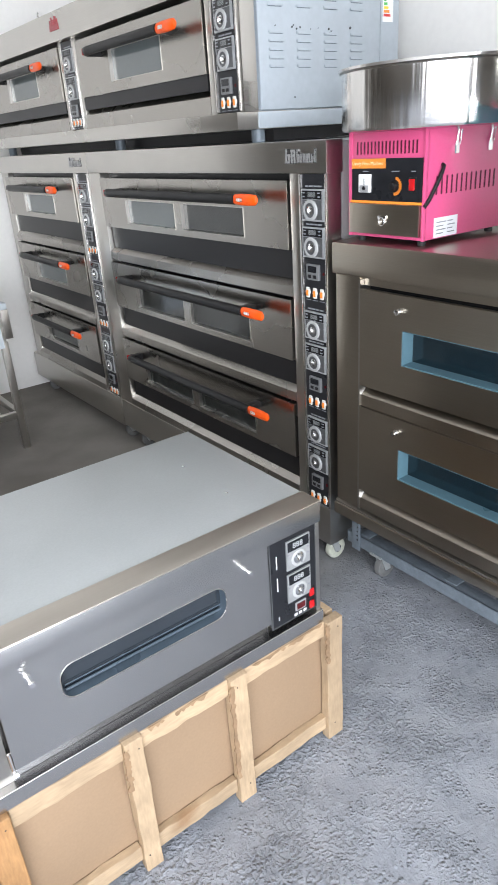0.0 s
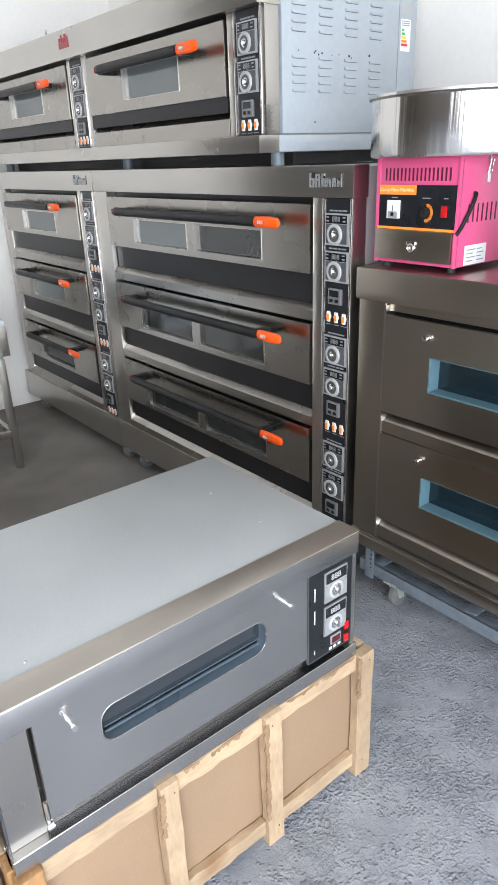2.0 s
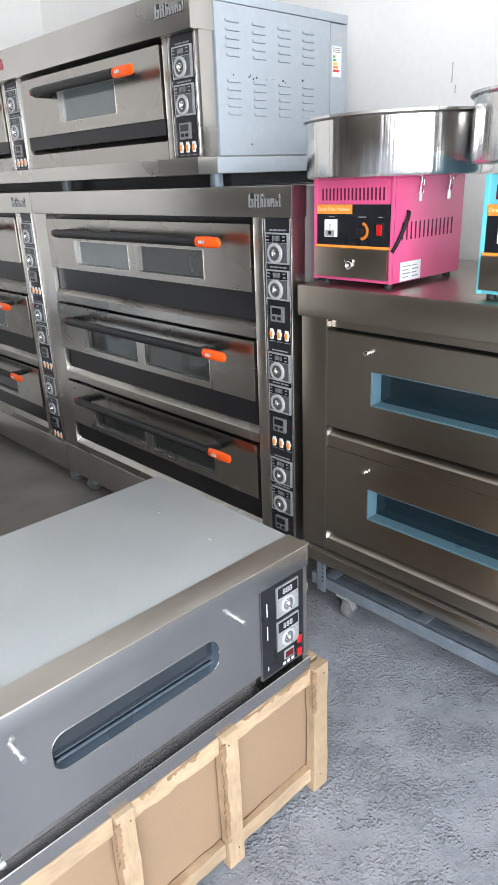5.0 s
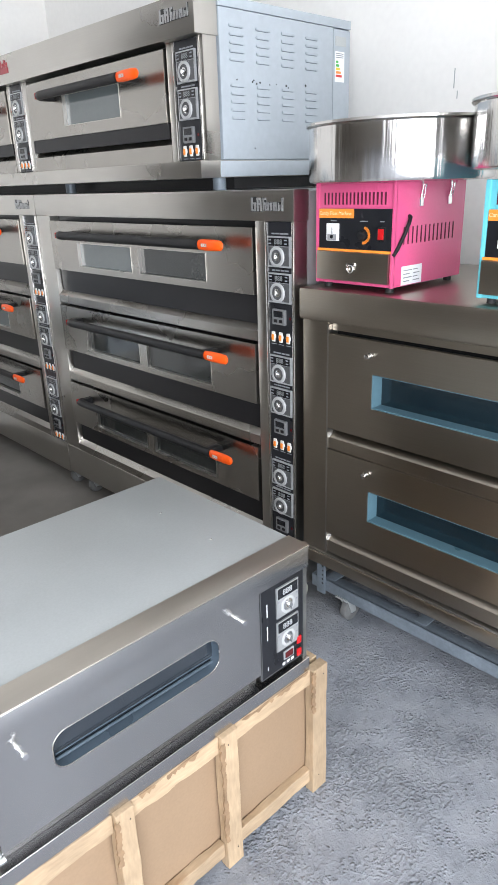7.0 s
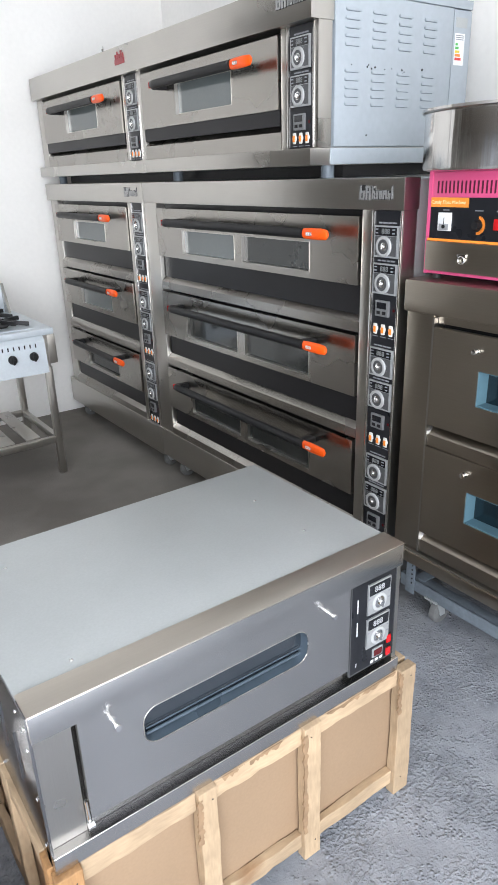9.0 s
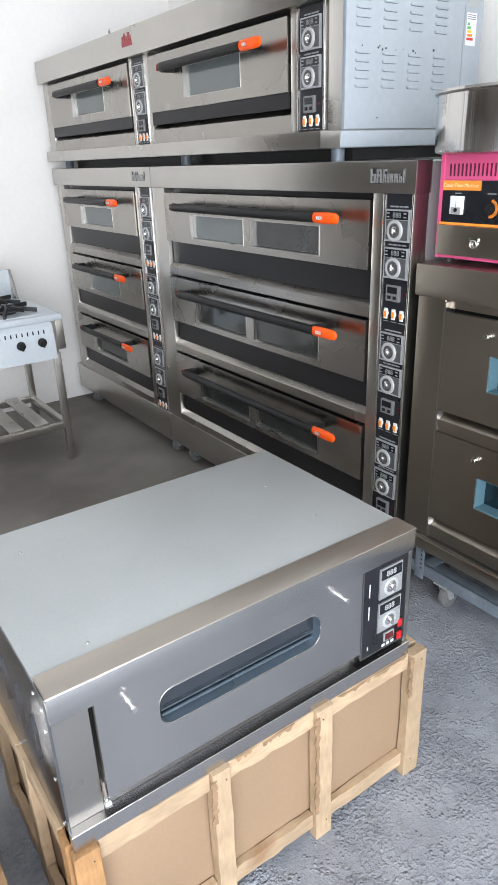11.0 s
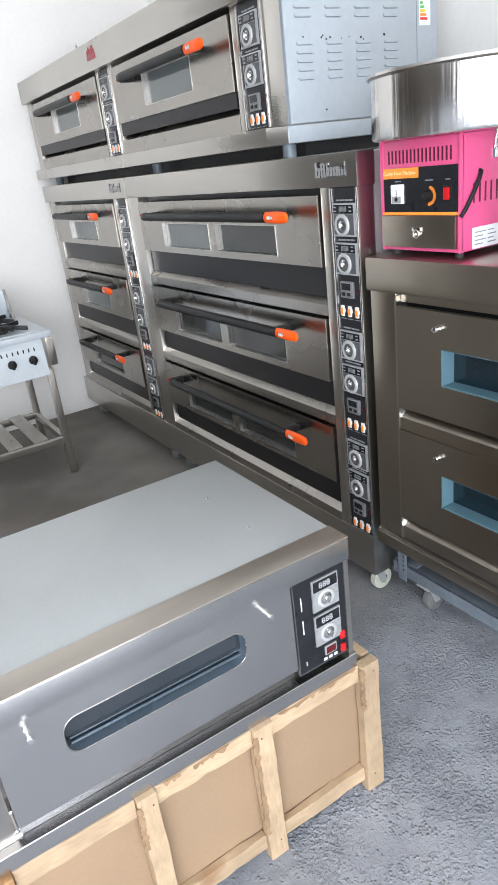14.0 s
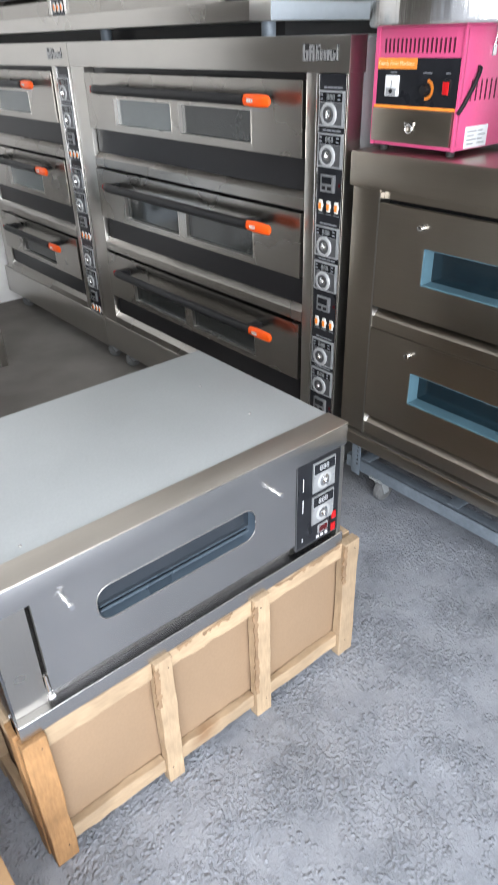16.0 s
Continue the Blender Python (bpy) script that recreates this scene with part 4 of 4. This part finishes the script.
        placed("legend", shared("s_leg", lambda: mesh_of("legend", box(-.037, -.031, -0.0005, 0, -.042, -.039, 0, box(.03, .037, -0.0005, 0, -.042, -.039, 0, box(.03, .037, -0.0005, 0, -.06, -.057))), INK)), cp, (0.860, -0.0105, z))
    for z in (0.566, 0.527):
        part("switch", box(0.890, 0.914, -0.008, -0.004, z - .016, z + .014, 0.002), BLACK, cp)
        part("rocker", box(0.894, 0.910, -0.011, -0.0075, z - .012, z + .011, 0.003), RED, cp, "red rocker switch", 50)
    part("timer", box(0.846, 0.882, -0.009, -0.004, 0.530, 0.556, 0.001), PLATE, cp)
    part("display", box(0.850, 0.878, -0.0105, -0.008, 0.534, 0.552), RED_DISPLAY, cp)
    bm = bmesh.new()
    for k in range(3):
        box(0.842 + .016 * k, 0.852 + .016 * k, -0.0068, -0.0055, 0.514, 0.522, 0, bm)
    part("button", bm, DIGIT_WHITE, cp)
    bm = bmesh.new()
    for z0, z1 in ((.690, .728), (.622, .662), (.528, .540)):
        box(0.7885, 0.7915, -0.0066, -0.0055, z0, z1, 0, bm)
    part("caption", bm, DIGIT_WHITE, cp, "unreadable white upright print")
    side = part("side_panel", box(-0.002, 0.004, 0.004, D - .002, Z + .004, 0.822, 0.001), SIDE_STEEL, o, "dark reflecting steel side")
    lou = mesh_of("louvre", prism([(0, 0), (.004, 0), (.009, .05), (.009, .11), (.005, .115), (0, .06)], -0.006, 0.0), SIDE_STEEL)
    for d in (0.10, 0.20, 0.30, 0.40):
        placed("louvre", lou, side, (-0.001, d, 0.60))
    screw = mesh_of("screw", cyl((-0.0035, 0, 0), (1, 0, 0), 0.004, 0.003, 10, bev=0.001), CHROME)
    for d, z in ((0.02, .79), (0.02, .74), (0.02, .62), (.02, .50), (.06, .80), (.3, .80), (.55, .80), (.3, .47), (.55, .47)):
        placed("screw", screw, side, (0, d, z))
    dot = mesh_of("rivet", lathe([(0.0001, .0022), (.003, .0016), (.0042, 0)], (0, 0, 0), (0, 0, 1), 10), CHROME, 60)
    for u, d in ((0.79, 0.41), (0.79, 0.195), (0.12, 0.09), (0.12, 0.5)):
        placed("rivet", dot, o, (u, d, 0.8315))


LIGHT_PLATE = material("light brushed plate", (0.36, 0.37, 0.375), 0.4, 0.4, 0.06, 30)
SLOT_GLASS = material("blue slot glass", (0.020, 0.026, 0.033), 0.1, 0.0, 0.1, 4, spec=0.9)
DIGIT_DIM = material("dim white print", (0.36, 0.37, 0.38), 0.5)
DIGIT_WHITE = material("white print", (0.75, 0.76, 0.76), 0.5)
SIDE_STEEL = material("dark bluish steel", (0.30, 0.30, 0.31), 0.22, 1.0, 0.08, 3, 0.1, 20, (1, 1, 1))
low_oven(pose(0.104, 1.216, 0))


def ragged(a, b, d0, d1):
    """A thin strip between two uneven lines."""
    bm = bmesh.new()
    rows = [[bm.verts.new((u, d, z)) for u, z in line] for line, d in ((a, d0), (b, d0), (b, d1), (a, d1))]
    for p, q in zip(rows, rows[1:] + rows[:1]):
        for k in range(len(a) - 1):
            bm.faces.new((p[k], p[k + 1], q[k + 1], q[k]))
    bmesh.ops.recalc_face_normals(bm, faces=bm.faces[:])
    return bm


def crate(m):
    c = thing("wooden_crate", m, "pine-framed crate with brown fibreboard panels under the low oven", "crate")
    W, D, H = 1.013, 0.640, 0.4455
    rnd = random.Random(11)

    def stick(name, u0, u1, d0, d1, z0, z1, mat, label=""):
        bm = box(u0, u1, d0, d1, z0, z1)
        long = max(range(3), key=lambda i: (u1 - u0, d1 - d0, z1 - z0)[i])
        cuts = [e for e in bm.edges if abs((e.verts[0].co - e.verts[1].co)[long]) > 0.03]
        bmesh.ops.subdivide_edges(bm, edges=cuts, cuts=7, use_grid_fill=True)
        lo, hi = (u0, d0, z0)[long], (u1, d1, z1)[long]
        for v in bm.verts:
            if lo + 1e-4 < v.co[long] < hi - 1e-4:
                for i in range(3):
                    if i != long:
                        v.co[i] += rnd.uniform(-.002, .002)
        bmesh.ops.bevel(bm, geom=[e for e in bm.edges if e.calc_face_angle(0) > 1.0], offset=0.0015, segments=1, affect="EDGES")
        return part(name, bm, mat, c, label, 25)
    posts = ((0.004, 0.058), (0.322, 0.369), (0.622, 0.675), (0.955, 1.013))
    for k, (a, b) in enumerate(posts):
        stick("post", a, b, 0.0, 0.030, 0.0, H - (.002 if k in (0, 3) else 0), WOOD_END if k == 0 else WOOD)
    for a, b in zip(posts, posts[1:]):
        stick("rail", a[1] + .001, b[0] - .001, 0.012, 0.034, H - .052, H, WOOD_H)
        stick("rail", a[1] + .001, b[0] - .001, 0.012, 0.034, 0.038, 0.086, WOOD_H)
        part("panel", box(a[1] - .02, b[0] + .02, 0.0355, 0.041, 0.04, H - .004), FIBRE, c)
    for u in (0.0, W - .03):
        out = u if u == 0 else u + .03
        s = 1 if u == 0 else -1
        for d0, d1 in ((0.040, 0.085), (0.300, 0.350), (0.590, 0.640)):
            stick("side_post", min(out, out + s * .026), max(out, out + s * .026), d0, d1, 0.0, H - .002, WOOD_END if d0 < .1 and u == 0 else WOOD)
        for z0, z1 in ((H - .055, H), (0.025, 0.085)):
            for d0, d1 in ((0.086, 0.299), (0.351, 0.589)):
                stick("side_rail", min(out + s * .002, out + s * .024), max(out + s * .002, out + s * .024), d0, d1, z0, z1, WOOD_D)
        part("side_board", box(min(out + s * .028, out + s * .033), max(out + s * .028, out + s * .033), 0.04, D - .01, 0.02, H - .004), FIBRE, c)
    part("back_board", box(0.03, W - .03, D - .03, D - .024, 0.02, H - .004), FIBRE, c)
    stick("back_rail", 0.03, W - .03, D - .022, D, H - .055, H, WOOD_H)
    stick("back_rail", 0.03, W - .03, D - .022, D, 0.025, 0.085, WOOD_H)
    part("lid_board", box(0.034, W - .034, 0.042, D - .034, H - .012, H - .003), FIBRE, c)
    for u0, u1 in ((0.700, 0.945), (0.390, 0.560)):
        n = 26
        edge = [(u0 + (u1 - u0) * k / n, H - .002 - rnd.choice((.003, .005, .008, .013)) * min(1, k, n - k)) for k in range(n + 1)]
        part("torn_edge", ragged(edge, [(u, H - .0006) for u, z in edge], 0.0105, 0.013), TORN, c, "torn dark bark along the rail")
    for u0, z0, z1 in ((0.620, 0.10, 0.43), (0.320, 0.30, 0.43), (0.9535, 0.30, 0.44)):
        n = 30
        edge = [(u0 - rnd.choice((.001, .002, .004, .007)) * min(1, k, n - k), z0 + (z1 - z0) * k / n) for k in range(n + 1)]
        part("torn_edge", ragged(edge, [(u0 + .006 + rnd.uniform(0, .006), z) for u, z in edge], -0.0022, 0.002), TORN, c, "torn splintered edge of the post")
    nail = mesh_of("nail", cyl((0, -0.0006, 0), (0, -1, 0), 0.0019, 0.0012, 8), CAST_IRON)
    for a, b in posts:
        for z in (.055, H - .03):
            placed("nail", nail, c, ((a + b) / 2 + rnd.uniform(-.012, .012), 0.0, z))


WOOD_D = material("raw pine in depth", (0.41, 0.30, 0.19), 0.7, 0.0, 0.16, 9, 0.35, 22, (6, 1.2, 6), 0.08, random=0.10, stain=(0.24, 0.125, 0.055), stain_at=0.64)
crate(pose(0.091, 1.190, 0))


# ---- gas stove by the white wall ----
def stove(m):
    s = thing("gas_stove", m, "four-burner stainless gas stove on open legs with slatted shelf", "stove")
    W, D, H = 0.765, 0.74, 0.905
    part("hob", box(0, W + .035, -0.006, D - .02, H - .035, H, 0.004), STOVE_SHEET, s)
    part("front_panel", prism([(-0.035, 0.660), (-0.02, 0.845), (0.0, H - .036), (0.02, H - .036), (0.0, 0.660)], 0.004, W - .03), STOVE_SHEET, s, "film-covered control panel")
    slot = mesh_of("panel_slot", box(-.0035, .0035, -0.002, 0.002, -.011, .011), DARK_SLOT)
    for k in range(22):
        placed("panel_slot", slot, s, (0.03 + k * 0.031, -0.0212, 0.822))
    knob = mesh_of("knob", cyl((0, -.012, 0), (0, -1, 0), 0.026, 0.020, 20, r2=0.022, bev=0.003, bm=box(-.006, .006, -0.034, -0.015, -.024, .024, 0.002)), BLACK, 50)
    for u in (0.14, 0.26, 0.54, 0.66):
        placed("knob", knob, s, (u, -0.0285, 0.765), "black control knob")
    part("side_sheet", box(W - .028, W - .004, 0.0, D - .03, 0.68, H - .036), STEEL_UP, s)
    part("side_bracket", box(W - .004, W + .04, -0.002, 0.05, 0.70, 0.869, 0.003), STEEL_UP, s)
    part("side_bracket", box(W, W + .033, 0.06, D - .05, 0.78, 0.869, 0.003), STEEL, s)
    part("backsplash", box(0.0, W - .02, D - .035, D - .018, H, 1.085, 0.004), STOVE_SHEET, s)
    part("backsplash_end", prism([(D - .12, H), (D - .035, 1.085), (D - .018, 1.085), (D - .018, H)], W - .02, W - .005), STEEL, s)
    for u in (0.03, W - .01):
        for d in (0.04, D - .08):
            part("leg", box(u - .02, u + .02, d - .02, d + .02, 0.0, 0.68, 0.004), STEEL_UP, s)
    for d in (0.02, D - .10):
        part("shelf_rail", box(0.05, W - .03, d, d + .03, 0.205, 0.245, 0.003), STEEL, s)
    for u in (0.01, W - .03):
        part("shelf_rail", box(u, u + .03, 0.06, D - .10, 0.205, 0.245, 0.003), STEEL, s)
    for k in range(4):
        part("shelf_slat", box(0.10 + k * .155, 0.185 + k * .155, 0.05, D - .07, 0.2455, 0.255, 0.002), STEEL, s)
    for u in (0.19, 0.56):
        for d in (0.20, 0.50):
            g = part("burner", lathe([(0.0001, .022), (.03, .022), (.045, .012), (.05, 0)], (u, d, H), (0, 0, 1), 24), CAST_IRON, s, "", 50)
            for k in range(8):
                t = radians(22.5 + 45 * k)
                own = box(0.03, 0.165 if k % 2 else 0.14, -.008, .008, 0.020, 0.044, 0.002)
                for v in own.verts:
                    if v.co.x > 0.15:
                        v.co.z -= 0.022
                bmesh.ops.transform(own, matrix=pose(u, d, H + .004, 0, 0, math.degrees(t)), verts=own.verts[:])
                part("pan_support", own, CAST_IRON, g)
            part("support_ring", ring((u, d, H + .020), (0, 0, 1), 0.085, 0.070, 0.008, 20), CAST_IRON, g)
    part("burner_tray", box(0.03, W - .06, 0.05, D - .08, H, H + .004), STOVE_SHEET, s)


stove(pose(0.402, 4.005, 0))


for ob in list(scene.objects):
    if ob.name.split(".")[0] in ("scuffs", "caption", "legend", "badge", "badge_face", "button", "timer_buttons", "print_bar", "grip_mark", "dial_arc"):
        tagged(ob, kind="stuff")


# ---- carton and basin beside the crate ----
box_m = thing("carton", pose(-0.26, 1.30, 0), "plain brown corrugated carton on the floor", "carton")
part("carton_body", box(-0.248, 0.248, -0.38, 0.38, 0.0, 0.30, 0.004), CARTON, box_m)
part("tape", box(-0.03, 0.03, -0.381, 0.381, 0.3002, 0.3008), FIBRE, box_m)
basin = thing("steel_basin", pose(-0.195, 1.50, 0.301), "round polished steel basin standing on the carton", "basin")
part("bowl", lathe([(0.0001, .004), (.16, .004), (.192, .03), (.198, .10), (.206, .104), (.208, .10), (.203, .097), (.197, .03), (.163, 0.0), (0.0001, 0.0)], (0, 0, 0), (0, 0, 1), 48), POLISHED, basin)
